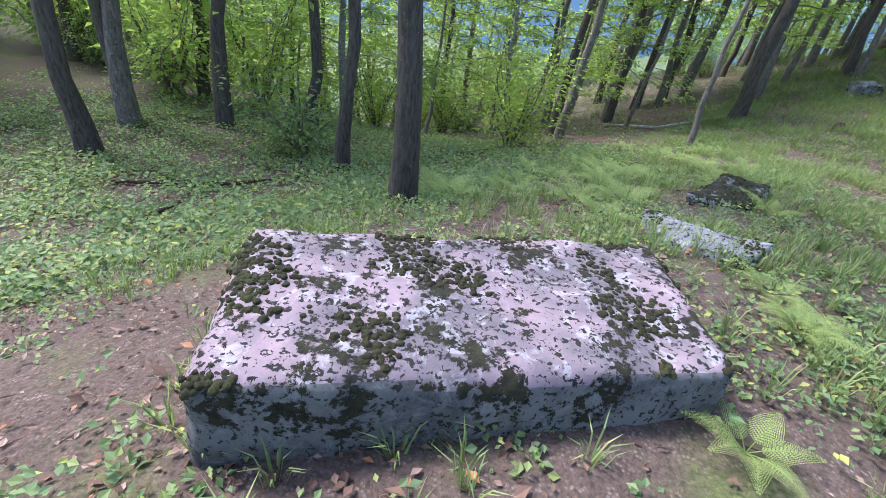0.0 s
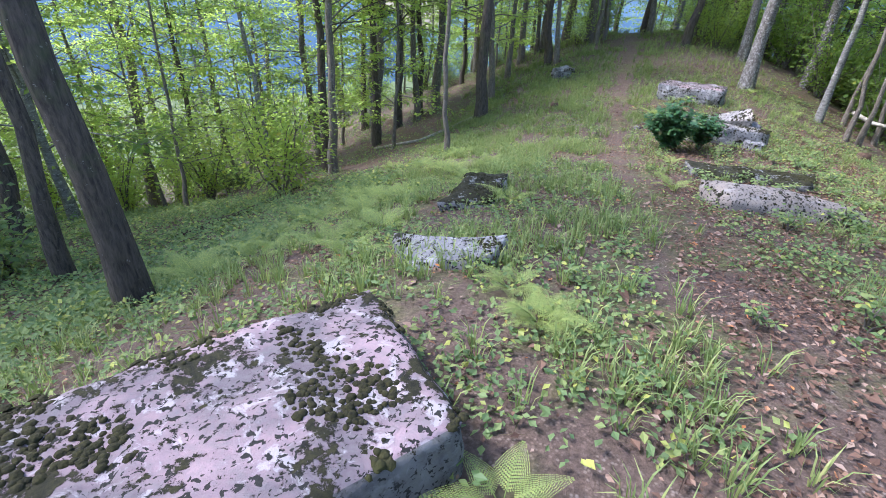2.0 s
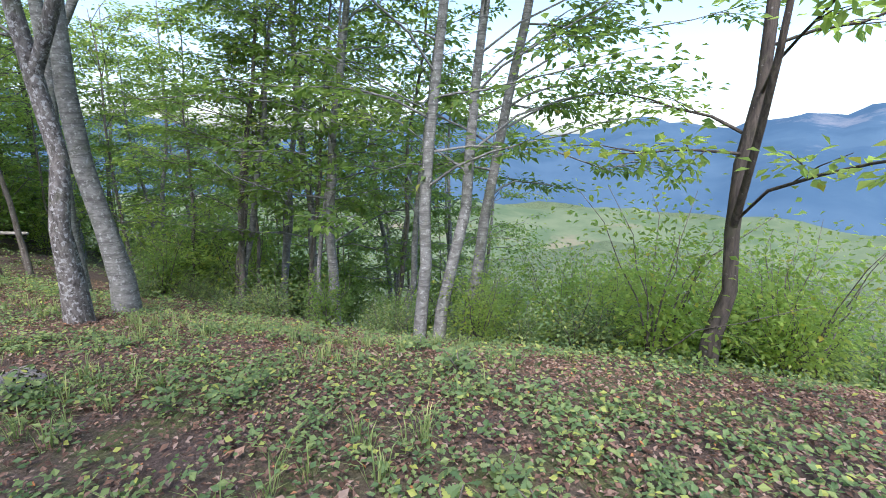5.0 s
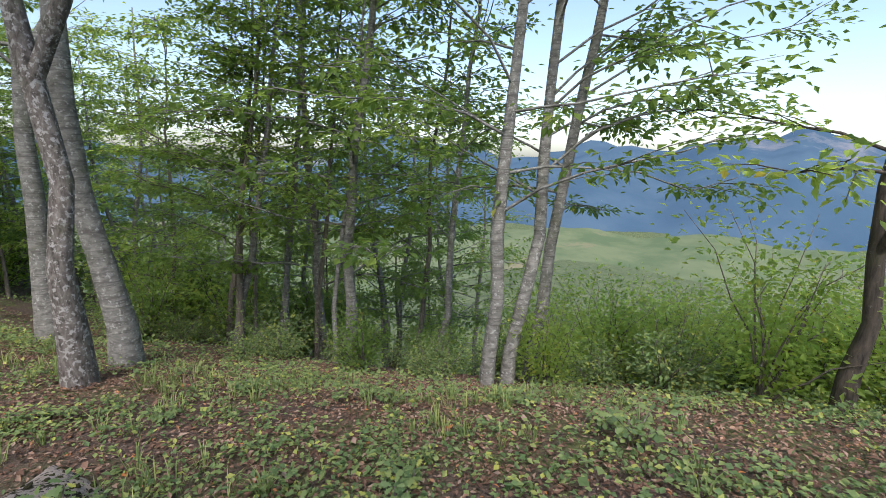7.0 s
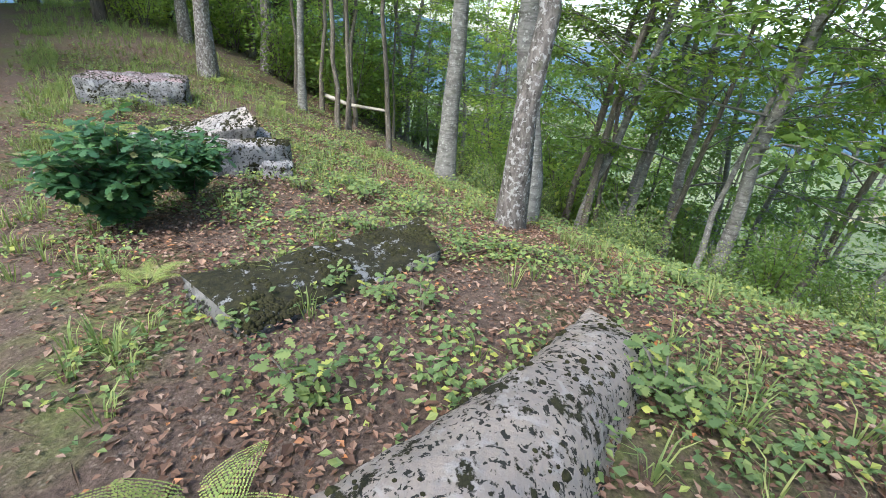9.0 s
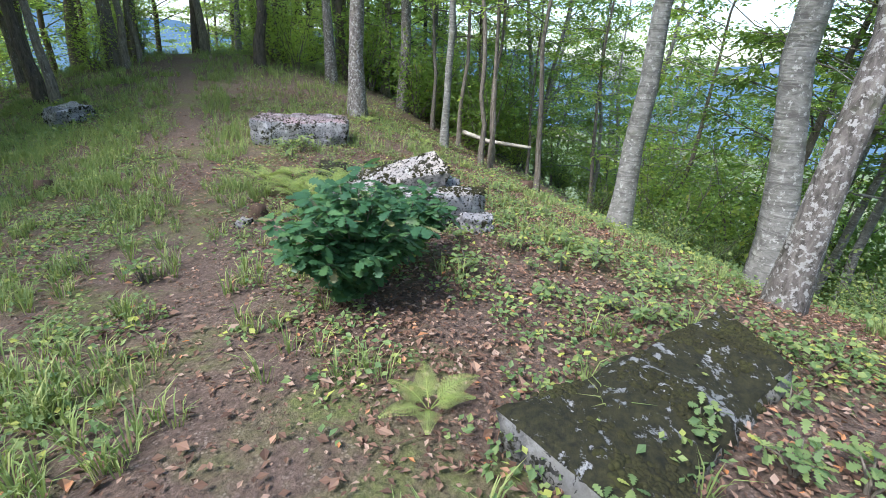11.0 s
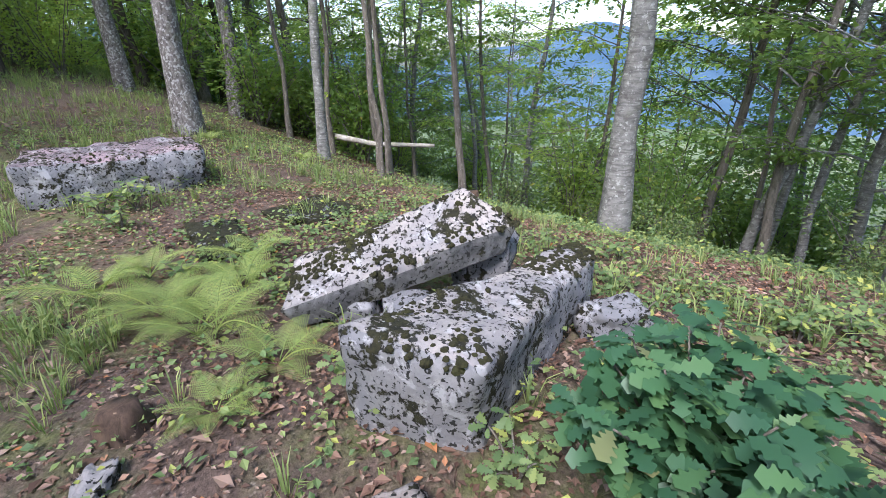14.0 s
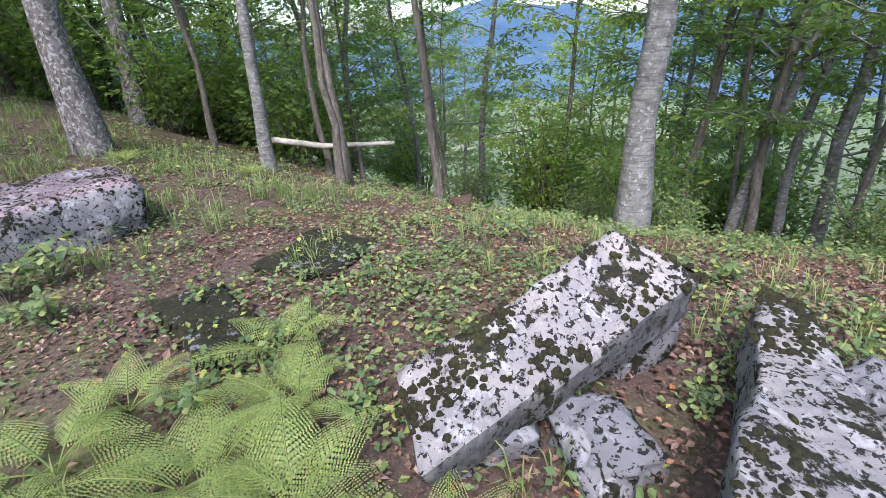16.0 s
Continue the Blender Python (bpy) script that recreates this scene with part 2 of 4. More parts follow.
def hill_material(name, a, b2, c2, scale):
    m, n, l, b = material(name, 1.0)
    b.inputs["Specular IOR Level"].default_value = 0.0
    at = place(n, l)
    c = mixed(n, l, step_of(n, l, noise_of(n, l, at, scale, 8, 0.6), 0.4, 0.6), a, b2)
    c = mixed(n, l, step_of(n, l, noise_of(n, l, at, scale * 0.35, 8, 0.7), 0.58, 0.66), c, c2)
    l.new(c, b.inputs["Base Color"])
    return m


# Distance haze is put into these base colours; the air itself is clear.
M_MOUNTAIN = hill_material("haze_tinted_blue_mountain", (0.055, 0.10, 0.15), (0.075, 0.125, 0.175), (0.17, 0.185, 0.21), 0.004)
M_VALLEY = hill_material("hazy_valley_woods", (0.10, 0.14, 0.075), (0.15, 0.18, 0.10), (0.21, 0.19, 0.12), 0.02)


# ---- mesh helpers ----
def mesh_of(name, verts, faces, mats, smooth=False, slots=None):
    me = bpy.data.meshes.new(name)
    me.from_pydata([tuple(v) for v in np.asarray(verts).tolist()], [], faces if isinstance(faces, list) else faces.tolist())
    for m in mats if isinstance(mats, (list, tuple)) else [mats]:
        me.materials.append(m)
    if smooth:
        me.polygons.foreach_set("use_smooth", [True] * len(me.polygons))
    if slots is not None:
        me.polygons.foreach_set("material_index", slots)
    me.update()
    return me


def part(name, me, parent, label="", m=None):
    ob = new(name, me)
    ob.parent = parent
    if m is not None:
        ob.matrix_basis = m
    return tagged(ob, label)


def thing(name, x, y, label, category, group="", z=None, turn=0.0, kind=""):
    ob = new(name)
    ob.matrix_basis = pose(x, y, gz(x, y) if z is None else z, 0, 0, turn)
    return tagged(ob, label, category, group, kind)


def unit(v):
    return v / np.maximum(np.linalg.norm(v, axis=-1, keepdims=True), 1e-9)


def leaves(at, way, face, length, width, fold=0.22):
    """Folded, pointed leaves: arrays of places, directions and face normals."""
    way, side = unit(way), unit(np.cross(way, face))
    up = np.cross(side, way)
    length, width = np.asarray(length).reshape(-1, 1), np.asarray(width).reshape(-1, 1)
    mid = at + way * length * 0.45
    v = np.stack([at, mid + side * width * 0.5 + up * width * fold, at + way * length, mid - side * width * 0.5 + up * width * fold], 1)
    k = np.arange(len(at))[:, None] * 4
    f = np.concatenate([k + [0, 1, 2], k + [0, 2, 3]], 1).reshape(-1, 3)
    return v.reshape(-1, 3), f


def tube(points, radii, sides=7, wobble=0.0, rng=None):
    p = np.asarray(points, float)
    n, ring = len(p), []
    ways = unit(np.gradient(p, axis=0))
    a = np.linspace(0, 2 * np.pi, sides, endpoint=False)
    for k in range(n):
        ref = np.array([1.0, 0, 0]) if abs(ways[k, 0]) < 0.8 else np.array([0, 1.0, 0])
        u = unit(np.cross(ways[k], ref))
        w = np.cross(ways[k], u)
        r = radii[k] * (1 + (rng.normal(0, wobble, sides) if rng is not None and wobble else 0))
        ring.append(p[k] + (np.cos(a) * r)[:, None] * u + (np.sin(a) * r)[:, None] * w)
    v = np.concatenate(ring + [p[-1:]])
    f = [[k * sides + i, k * sides + (i + 1) % sides, (k + 1) * sides + (i + 1) % sides, (k + 1) * sides + i] for k in range(n - 1) for i in range(sides)]
    f += [[(n - 1) * sides + i, (n - 1) * sides + (i + 1) % sides, n * sides] for i in range(sides)]
    return v, f


def joined(parts):
    vs, fs, k = [], [], 0
    for v, f in parts:
        vs.append(v)
        fs += [[i + k for i in q] for q in (f if isinstance(f, list) else f.tolist())]
        k += len(v)
    return np.concatenate(vs), fs


# ---- trees ----
def tree_meshes(seed, height, radius, lean=(0, 0), crown_from=0.35, branches=17, leaf=0.1, sprays=6, per=28, reach=3.1, bark=None, leaf_mat=None, flare=1.5, sides=12, fork=None):
    rng = np.random.default_rng(seed)
    n = 12
    h = np.linspace(0, 1, n) ** 1.25 * height
    sway = np.cumsum(rng.normal(0, 0.018 * height, (n, 2)) * (np.arange(n)[:, None] > 1), 0) * 0.35
    trunk = np.c_[np.outer(h / height, lean) + sway, h]
    trunk[0, 2] = -0.4
    radii = radius * (1 - 0.85 * (h / height) ** 1.1)
    radii[0] *= flare
    radii[1] *= 1 + (flare - 1) * 0.35
    wood = [tube(trunk, radii, sides, 0.05, rng)]
    at, way, face = [], [], []

    def spray(p, q, count):
        t = rng.uniform(0, 1, count)[:, None]
        d = unit(q - p)
        flat = np.array([0, 0, 1.0]) + rng.normal(0, 0.35, (count, 3))
        out = rng.normal(0, 1, (count, 3)) * [1, 1, 0.35] + d * 0.8
        c = p + (q - p) * t + out * [1, 1, 0.6] * rng.uniform(0.02, 0.28, (count, 1))
        at.append(c)
        way.append(out + [0, 0, -0.35])
        face.append(flat)

    if fork is not None:
        f0, fx, fy, fr = fork
        k = int(np.argmin(abs(h - f0)))
        top = trunk[k] + [fx, fy, height * 0.45]
        ts = np.linspace(0, 1, 8)[:, None]
        line = trunk[k] + (top - trunk[k]) * ts + np.array([fx, fy, 0]) * 0.5 * np.sin(ts * np.pi)
        wood.append(tube(line, np.linspace(fr, fr * 0.3, 8), 9, 0.04, rng))
    for k in range(branches):
        f = crown_from + (0.97 - crown_from) * (k + rng.uniform()) / branches
        base = np.array([np.interp(f * height, h, trunk[:, i]) for i in range(3)])
        base[2] = f * height
        a = rng.uniform(0, 2 * np.pi)
        span = reach * (1.15 - 0.75 * max(0.0, f - crown_from) / (1 - crown_from)) * rng.uniform(0.6, 1.15)
        rise = rng.uniform(-0.05, 0.5) * span + 0.3 * f * span
        ts = np.linspace(0, 1, 6)[:, None]
        line = base + ts * [np.cos(a) * span, np.sin(a) * span, 0] + ts**0.7 * [0, 0, rise] + np.cumsum(rng.normal(0, 0.045 * span, (6, 3)), 0) * ts
        r0 = max(0.012, radius * 0.26 * (1 - 0.6 * f))
        wood.append(tube(line, np.linspace(r0, 0.006, 6), 5))
        for _ in range(sprays):
            t = rng.uniform(0.25, 1.0)
            p = np.array([np.interp(t, ts[:, 0], line[:, i]) for i in range(3)])
            b = a + rng.normal(0, 0.9)
            q = p + np.array([np.cos(b), np.sin(b), rng.normal(0.02, 0.2)]) * rng.uniform(0.35, 0.9) * (0.5 + 0.2 * reach)
            wood.append(tube([p, (p + q) / 2 + [0, 0, 0.03], q], [0.008, 0.006, 0.003], 3))
            spray(p, q, per)
    tv, tf = joined(wood)
    trunk_me = mesh_of("trunk", tv, tf, bark or M_BARK_DARK, True)
    at, way, face = map(np.concatenate, (at, way, face))
    size = leaf * rng.uniform(0.7, 1.25, len(at))
    lv, lf = leaves(at, way, face, size * 1.25, size * 0.72)
    return trunk_me, mesh_of("crown", lv, lf, leaf_mat or M_LEAF_LIGHT)


def tree(x, y, label, meshes, turn=0.0, size=1.0, group=""):
    ob = thing("tree", x, y, label, "tree", group, turn=turn)
    ob.scale = (size, size, size)
    part("trunk", meshes[0], ob)
    part("crown", meshes[1], ob)
    return ob


def shrub_meshes(seed, height, spread, count, leaf, mat, stems=9):
    rng = np.random.default_rng(seed)
    wood, at, way, face = [], [], [], []
    for _ in range(stems):
        a, r = rng.uniform(0, 2 * np.pi), spread * rng.uniform(0.2, 1)
        top = np.array([np.cos(a) * r, np.sin(a) * r, height * rng.uniform(0.55, 1.05)])
        ts = np.linspace(0, 1, 6)[:, None]
        line = ts * top * [1, 1, 1] + np.cumsum(rng.normal(0, 0.05 * height, (6, 3)), 0) * ts
        line[0] = (0, 0, -0.15)
        wood.append(tube(line, np.linspace(0.02, 0.004, 6), 5))
        m = count // stems
        t = rng.uniform(0.18, 1.0, m)
        c = np.stack([np.interp(t, ts[:, 0], line[:, i]) for i in range(3)], 1)
        off = rng.normal(0, 1, (m, 3)) * [1, 1, 0.55]
        at.append(c + off * 0.16 * (0.6 + height * 0.4))
        way.append(off + [0, 0, -0.15])
        face.append(np.array([0, 0, 1.0]) + rng.normal(0, 0.45, (m, 3)))
    at, way, face = map(np.concatenate, (at, way, face))
    size = leaf * rng.uniform(0.65, 1.3, len(at))
    lv, lf = leaves(at, way, face, size * 1.3, size * 0.8)
    v, f = joined(wood)
    return mesh_of("stem", v, f, M_BARK_GREY, True), mesh_of("foliage", lv, lf, mat)


# ---- stones ----
def stone_mesh(name, corners, height, seed, mats, taper=0.05, rough=0.02, round_=0.06, n=22, rise=0.0):
    """A dressed block: four top corners (x, y, z), the sides going down by height, with worn edges and an uneven skin."""
    rng = np.random.default_rng(seed)
    c = np.array(corners, float)
    mid = c.mean(0)
    normal = unit(np.cross(c[1] - c[0], c[3] - c[0]))
    ex, ey = np.linalg.norm(c[1] - c[0]), np.linalg.norm(c[3] - c[0])
    nx, ny = max(6, int(n * ex)), max(5, int(n * ey))
    nz = max(4, int(n * height))
    bm = bmesh.new()
    made = {}

    def vert(u, v, w):
        key = (u, v, w)
        if key not in made:
            a, b, h = u / nx, v / ny, w / nz
            p = (1 - a) * (1 - b) * c[0] + a * (1 - b) * c[1] + a * b * c[2] + (1 - a) * b * c[3]
            p = mid + (p - mid) * (1 - taper * h) - np.array([0, 0, height * h])
            du, dv, dw = min(a, 1 - a) * ex, min(b, 1 - b) * ey, h * height
            near = sorted((du, dv, dw))
            if near[1] < round_ * 1.6:
                pull = (1 - near[1] / (round_ * 1.6)) ** 2 * round_ * 0.62
                p = p + unit(mid - [0, 0, height * 0.5] - p) * pull
            if rise:
                p = p + normal * rise * math.sin(math.pi * a) ** 0.6 * math.sin(math.pi * b) * (1 - h)
            made[key] = bm.verts.new(p)
        return made[key]

    def sheet(grid):
        for row, nxt in zip(grid, grid[1:]):
            for i in range(len(row) - 1):
                try:
                    bm.faces.new((row[i], row[i + 1], nxt[i + 1], nxt[i]))
                except ValueError:
                    pass

    sheet([[vert(u, v, 0) for u in range(nx + 1)] for v in range(ny + 1)])
    for v in (0, ny):
        sheet([[vert(u, v, w) for u in range(nx + 1)] for w in range(nz + 1)])
    for u in (0, nx):
        sheet([[vert(u, v, w) for v in range(ny + 1)] for w in range(nz + 1)])
    bmesh.ops.recalc_face_normals(bm, faces=bm.faces)
    bm.normal_update()
    shift = Vector(rng.uniform(-50, 50, 3))
    moves = []
    for v in bm.verts:
        k = noise.fractal(v.co * 2.2 + shift, 0.9, 2.0, 4) * rough + noise.fractal(v.co * 9 + shift, 0.8, 2.0, 4) * rough * 0.45
        moves.append(v.normal * k)
    for v, d in zip(bm.verts, moves):
        v.co += d
    for f in bm.faces:
        f.smooth = True
        # Faces that turn off the top's normal take the second material.
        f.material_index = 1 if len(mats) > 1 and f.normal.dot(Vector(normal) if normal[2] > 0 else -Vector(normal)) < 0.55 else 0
    me = bpy.data.meshes.new(name)
    bm.to_mesh(me)
    bm.free()
    for m in mats:
        me.materials.append(m)
    return me


def moss_cushions(ob, count, seed, size=0.015, patch=0.10):
    """Low domes of moss that gather in patches on the upper faces of a stone."""
    rng = np.random.default_rng(seed)
    shift = Vector(rng.uniform(-50, 50, 3))
    faces = [f for f in ob.data.polygons if f.normal.z > 0.5 and noise.fractal(f.center * 2.6 + shift, 0.9, 2.0, 4) > patch]
    if not faces:
        return
    vs, fs = [], []
    a = np.linspace(0, 2 * np.pi, 7, endpoint=False)
    for _ in range(count):
        f = faces[rng.integers(len(faces))]
        p = np.array(f.center) + rng.normal(0, 0.018, 3) * [1, 1, 0.15]
        n = np.array(f.normal)
        u = unit(np.cross(n, [0.3, 1, 0.1]))
        w = np.cross(n, u)
        r = size * rng.uniform(0.4, 1.5)
        k = len(vs)
        for rad, h in ((1.0, -0.25), (0.72, 0.28)):
            q = r * rad * rng.uniform(0.75, 1.2, 7)
            vs.extend(p + (np.cos(a) * q)[:, None] * u + (np.sin(a) * q)[:, None] * w + n * r * h)
        vs.append(p + n * r * 0.45)
        for i in range(7):
            j = (i + 1) % 7
            fs += [[k + i, k + j, k + 7 + j], [k + i, k + 7 + j, k + 7 + i], [k + 7 + i, k + 7 + j, k + 14]]
    part("moss", mesh_of("moss", np.array(vs), fs, M_MOSS, True), ob, "dark brown-green moss cushions")["kind"] = "stuff"


def stone(name, corners, height, seed, mats, label, category="tombstone", moss=0, **more):
    c = np.array(corners, float)
    base = c.mean(0) - [0, 0, height]
    ob = new(name, stone_mesh(name, c - base, height, seed, mats, **more))
    ob.location = base
    if moss:
        moss_cushions(ob, moss, seed + 500)
    return tagged(ob, label, category)


def boulder(name, x, y, size, seed, mat, label, sink=0.35, turn=0.0, category="rock"):
    bm = bmesh.new()
    bmesh.ops.create_icosphere(bm, subdivisions=4, radius=1.0)
    rng = np.random.default_rng(seed)
    shift = Vector(rng.uniform(-50, 50, 3))
    for v in bm.verts:
        p = v.co.copy()
        box = Vector([math.copysign(abs(q) ** 0.62, q) for q in p])
        box *= 1 + 0.36 * noise.fractal(p * 1.3 + shift, 0.9, 2.0, 4) + 0.10 * noise.fractal(p * 5 + shift, 0.8, 2.0, 4)
        v.co = Vector((box.x * size[0], box.y * size[1], box.z * size[2]))
    for f in bm.faces:
        f.smooth = True
    me = bpy.data.meshes.new(name)
    bm.to_mesh(me)
    bm.free()
    me.materials.append(mat)
    ob = new(name, me)
    ob.matrix_basis = pose(x, y, gz(x, y) + size[2] * (1 - 2 * sink), 0, 0, turn)
    return tagged(ob, label, category)


# ---- ground, valley and mountains ----
def spaced(near, far, count):
    a = np.linspace(-1, 1, count)
    return np.sinh(a * 6.2) / np.sinh(6.2) * (far - near * 0) + a * near


gx, gy = 6 + spaced(14, 2600, 261), 7 + spaced(14, 2600, 261)
GX, GY = np.meshgrid(gx, gy)
GZ = ground(GX, GY)
for i in range(261):
    for j in range(261):
        if abs(GX[i, j] - 6) < 40 and abs(GY[i, j] - 7) < 40:
            GZ[i, j] += 0.035 * noise.fractal(Vector((GX[i, j] * 0.9, GY[i, j] * 0.9, 0)), 0.9, 2.0, 4)
gv = np.stack([GX, GY, GZ], -1).reshape(-1, 3)
k = (np.arange(260)[:, None] * 261 + np.arange(260)).reshape(-1, 1)
floor = new("ground", mesh_of("ground", gv, k + [0, 1, 262, 261], M_GROUND, True))
tagged(floor, "brown leaf-strewn forest soil with mossy patches", "ground", kind="structure")


def mountain(name, near, far, turn0, turn1, base, top, seed, mat, label):
    n, m = 120, 18
    v = []
    for i in range(n):
        a = radians(turn0 + (turn1 - turn0) * i / (n - 1))
        peak = top * (0.72 + 0.5 * noise.fractal(Vector((i * 0.055 + seed, seed, 0)), 0.9, 2.0, 6))
        for j in range(m):
            t = j / (m - 1)
            r = near + (far - near) * t
            z = base + peak * t**0.8 * (1 + 0.14 * noise.fractal(Vector((i * 0.16, j * 0.35, seed)), 0.9, 2.0, 5) * (1 - 0.5 * t))
            v.append((6 + r * math.sin(a), 7 + r * math.cos(a), z))
    k = (np.arange(n - 1)[:, None] * m + np.arange(m - 1)).reshape(-1, 1)
    ob = new(name, mesh_of(name, v, k + [0, 1, m + 1, m], mat, True))
    return tagged(ob, label, "mountain", kind="structure")


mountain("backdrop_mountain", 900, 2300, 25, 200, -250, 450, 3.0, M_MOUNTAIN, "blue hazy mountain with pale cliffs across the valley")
mountain("backdrop_hill", 320, 800, 40, 210, -150, 60, 9.0, M_VALLEY, "hazy wooded slope on the valley floor")
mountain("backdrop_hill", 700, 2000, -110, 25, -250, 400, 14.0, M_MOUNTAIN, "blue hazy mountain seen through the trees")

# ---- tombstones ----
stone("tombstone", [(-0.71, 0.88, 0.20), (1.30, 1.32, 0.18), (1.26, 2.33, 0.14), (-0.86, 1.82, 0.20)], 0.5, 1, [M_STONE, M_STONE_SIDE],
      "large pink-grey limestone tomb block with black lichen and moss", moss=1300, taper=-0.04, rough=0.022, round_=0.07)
stone("stone_slab", [(1.75, 3.15, -0.28), (2.25, 2.82, -0.15), (2.55, 3.05, -0.11), (1.85, 3.85, -0.36)], 0.4, 2, [M_STONE_GREY],
      "grey lichen-covered slab half sunk in grass", "stone slab", moss=120, rough=0.035, round_=0.07)
stone("stone_block", [(2.62, 4.68, -0.50), (3.30, 4.47, -0.50), (4.00, 5.35, -0.50), (3.45, 5.55, -0.50)], 0.5, 3, [M_STONE_MOSSY, M_STONE_GREY],
      "dark grey rough block with moss on its top", "stone block", moss=250, rough=0.05, round_=0.09)
stone("tombstone", [(5.60, 3.45, -0.38), (7.20, 2.60, -0.68), (7.58, 2.97, -0.62), (5.80, 4.05, -0.34)], 0.5, 4, [M_STONE_PALE],
      "long rounded pale beige tombstone with black lichen spots", moss=160, rough=0.02, round_=0.14, rise=0.12)
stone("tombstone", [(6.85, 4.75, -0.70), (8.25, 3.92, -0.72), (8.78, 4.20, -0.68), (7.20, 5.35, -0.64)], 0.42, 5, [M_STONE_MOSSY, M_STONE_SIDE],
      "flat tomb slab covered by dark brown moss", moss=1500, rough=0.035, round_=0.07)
stone("tomb_chest", [(9.40, 7.08, -0.56), (10.60, 6.20, -0.68), (10.78, 6.26, -0.66), (9.66, 7.62, -0.50)], 0.6, 6, [M_STONE_WHITE, M_STONE_GREY],
      "broken white and grey tomb chest wall patched with moss", "tomb", moss=420, rough=0.03, round_=0.05)
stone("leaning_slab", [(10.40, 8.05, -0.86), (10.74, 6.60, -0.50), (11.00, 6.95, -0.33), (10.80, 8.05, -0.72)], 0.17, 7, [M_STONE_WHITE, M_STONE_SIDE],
      "tilted white tomb lid with mossy top and dark sides", "tomb", moss=330, rough=0.02, round_=0.04, taper=0.12)
boulder("rock", 10.40, 7.32, (0.2, 0.16, 0.12), 8, M_STONE_GREY, "mossy rock fragment inside the broken tomb", 0.25)
boulder("rock", 10.95, 6.85, (0.16, 0.2, 0.3), 18, M_STONE_GREY, "grey rock fragment that props the tilted lid", 0.25)
boulder("rock", 10.72, 7.75, (0.2, 0.25, 0.14), 19, M_STONE_GREY, "grey rock under the low end of the lid", 0.3)
stone("tombstone", [(12.85, 11.25, -0.50), (13.80, 9.70, -0.52), (14.60, 10.15, -0.48), (13.65, 11.70, -0.46)], 0.75, 9, [M_STONE, M_STONE_GREY],
      "grey tomb block with pitted whitish top beside the trail", moss=200, rough=0.05, round_=0.08)
stone("stone_slab", [(11.50, 8.95, -0.98), (11.80, 8.62, -0.98), (12.45, 8.95, -0.95), (12.30, 9.40, -0.93)], 0.25, 10, [M_STONE_MOSSY],
      "sunken grey slab with dark moss beside ferns", "stone slab", moss=150, rough=0.03)
stone("stone_slab", [(12.35, 8.25, -1.00), (13.03, 7.78, -1.07), (13.35, 8.35, -1.01), (12.65, 8.85, -0.95)], 0.25, 11, [M_STONE_MOSSY],
      "sunken slab under dark moss among dead leaves", "stone slab", moss=150, rough=0.03)
boulder("rock", 13.0, 16.05, (0.4, 0.3, 0.28), 12, M_STONE_GREY, "dark grey rock lying in the grass", 0.3)
boulder("rock", 9.45, 8.5, (0.10, 0.06, 0.06), 14, M_STONE_WHITE, "small white stone at the edge of the trail", 0.3)
boulder("rock", 10.25, 6.2, (0.12, 0.18, 0.14), 15, M_STONE_GREY, "mossy grey rock against the tomb", 0.3)
boulder("rock", 9.12, 7.42, (0.12, 0.16, 0.1), 16, M_STONE_PALE, "rough pinkish rock at the foot of the tomb", 0.3)


# ---- trees that stand along the ridge ----
def stand(x, y, label, seed, height, radius, lean=(0, 0), bark=None, **more):
    return tree(x, y, label, tree_meshes(seed, height, radius, lean, bark=bark, **more))


DARK, SPECK, BEECH, GREY = "dark furrowed oak trunk with leafy boughs", "grey trunk speckled with black and white lichen", "smooth pale grey beech trunk with leafy boughs", "slender grey-brown tree with thin leafy twigs"
stand(-0.45, 5.30, DARK, 21, 12, 0.150, (-0.2, 0.1), M_BARK_DARK, crown_from=0.4, flare=1.45, leaf=0.11)
stand(-1.93, 8.28, DARK, 22, 12, 0.120, (0, 0.1), M_BARK_DARK, crown_from=0.4, leaf=0.11)
stand(-6.39, 7.69, DARK, 23, 12, 0.170, (-0.3, 0), M_BARK_DARK, crown_from=0.36, leaf=0.11)
stand(-6.98, 9.76, DARK, 24, 12, 0.150, (-0.3, 0), M_BARK_DARK, crown_from=0.4, leaf=0.11)
stand(-5.34, 10.75, "dark oak with long crooked bare boughs", 25, 12, 0.170, (0, 0), M_BARK_DARK, crown_from=0.25, reach=3.6, leaf=0.11, fork=(3.0, 1.4, 0.4, 0.09))
stand(3.54, 14.70, DARK, 26, 11.5, 0.130, (0, 0.1), M_BARK_GREY, crown_from=0.34, leaf=0.11)
stand(5.94, 17.92, DARK, 27, 11.5, 0.150, (0, 0.1), M_BARK_DARK, crown_from=0.34, leaf=0.11)
stand(6.80, 22.72, DARK, 28, 11.5, 0.140, (0, 0.1), M_BARK_DARK, crown_from=0.34, leaf=0.11)
stand(7.53, 19.86, DARK, 29, 11.5, 0.150, (0, 0.1), M_BARK_DARK, crown_from=0.34, leaf=0.11)
stand(8.29, 19.53, DARK, 30, 11.5, 0.130, (0, 0.1), M_BARK_GREY, crown_from=0.34, leaf=0.11)
stand(3.60, 15.94, DARK, 31, 11.5, 0.150, (-0.5, 0.1), M_BARK_DARK, crown_from=0.34, leaf=0.11)
stand(8.71, 20.37, DARK, 32, 11.5, 0.140, (0, 0.1), M_BARK_DARK, crown_from=0.34, leaf=0.11)
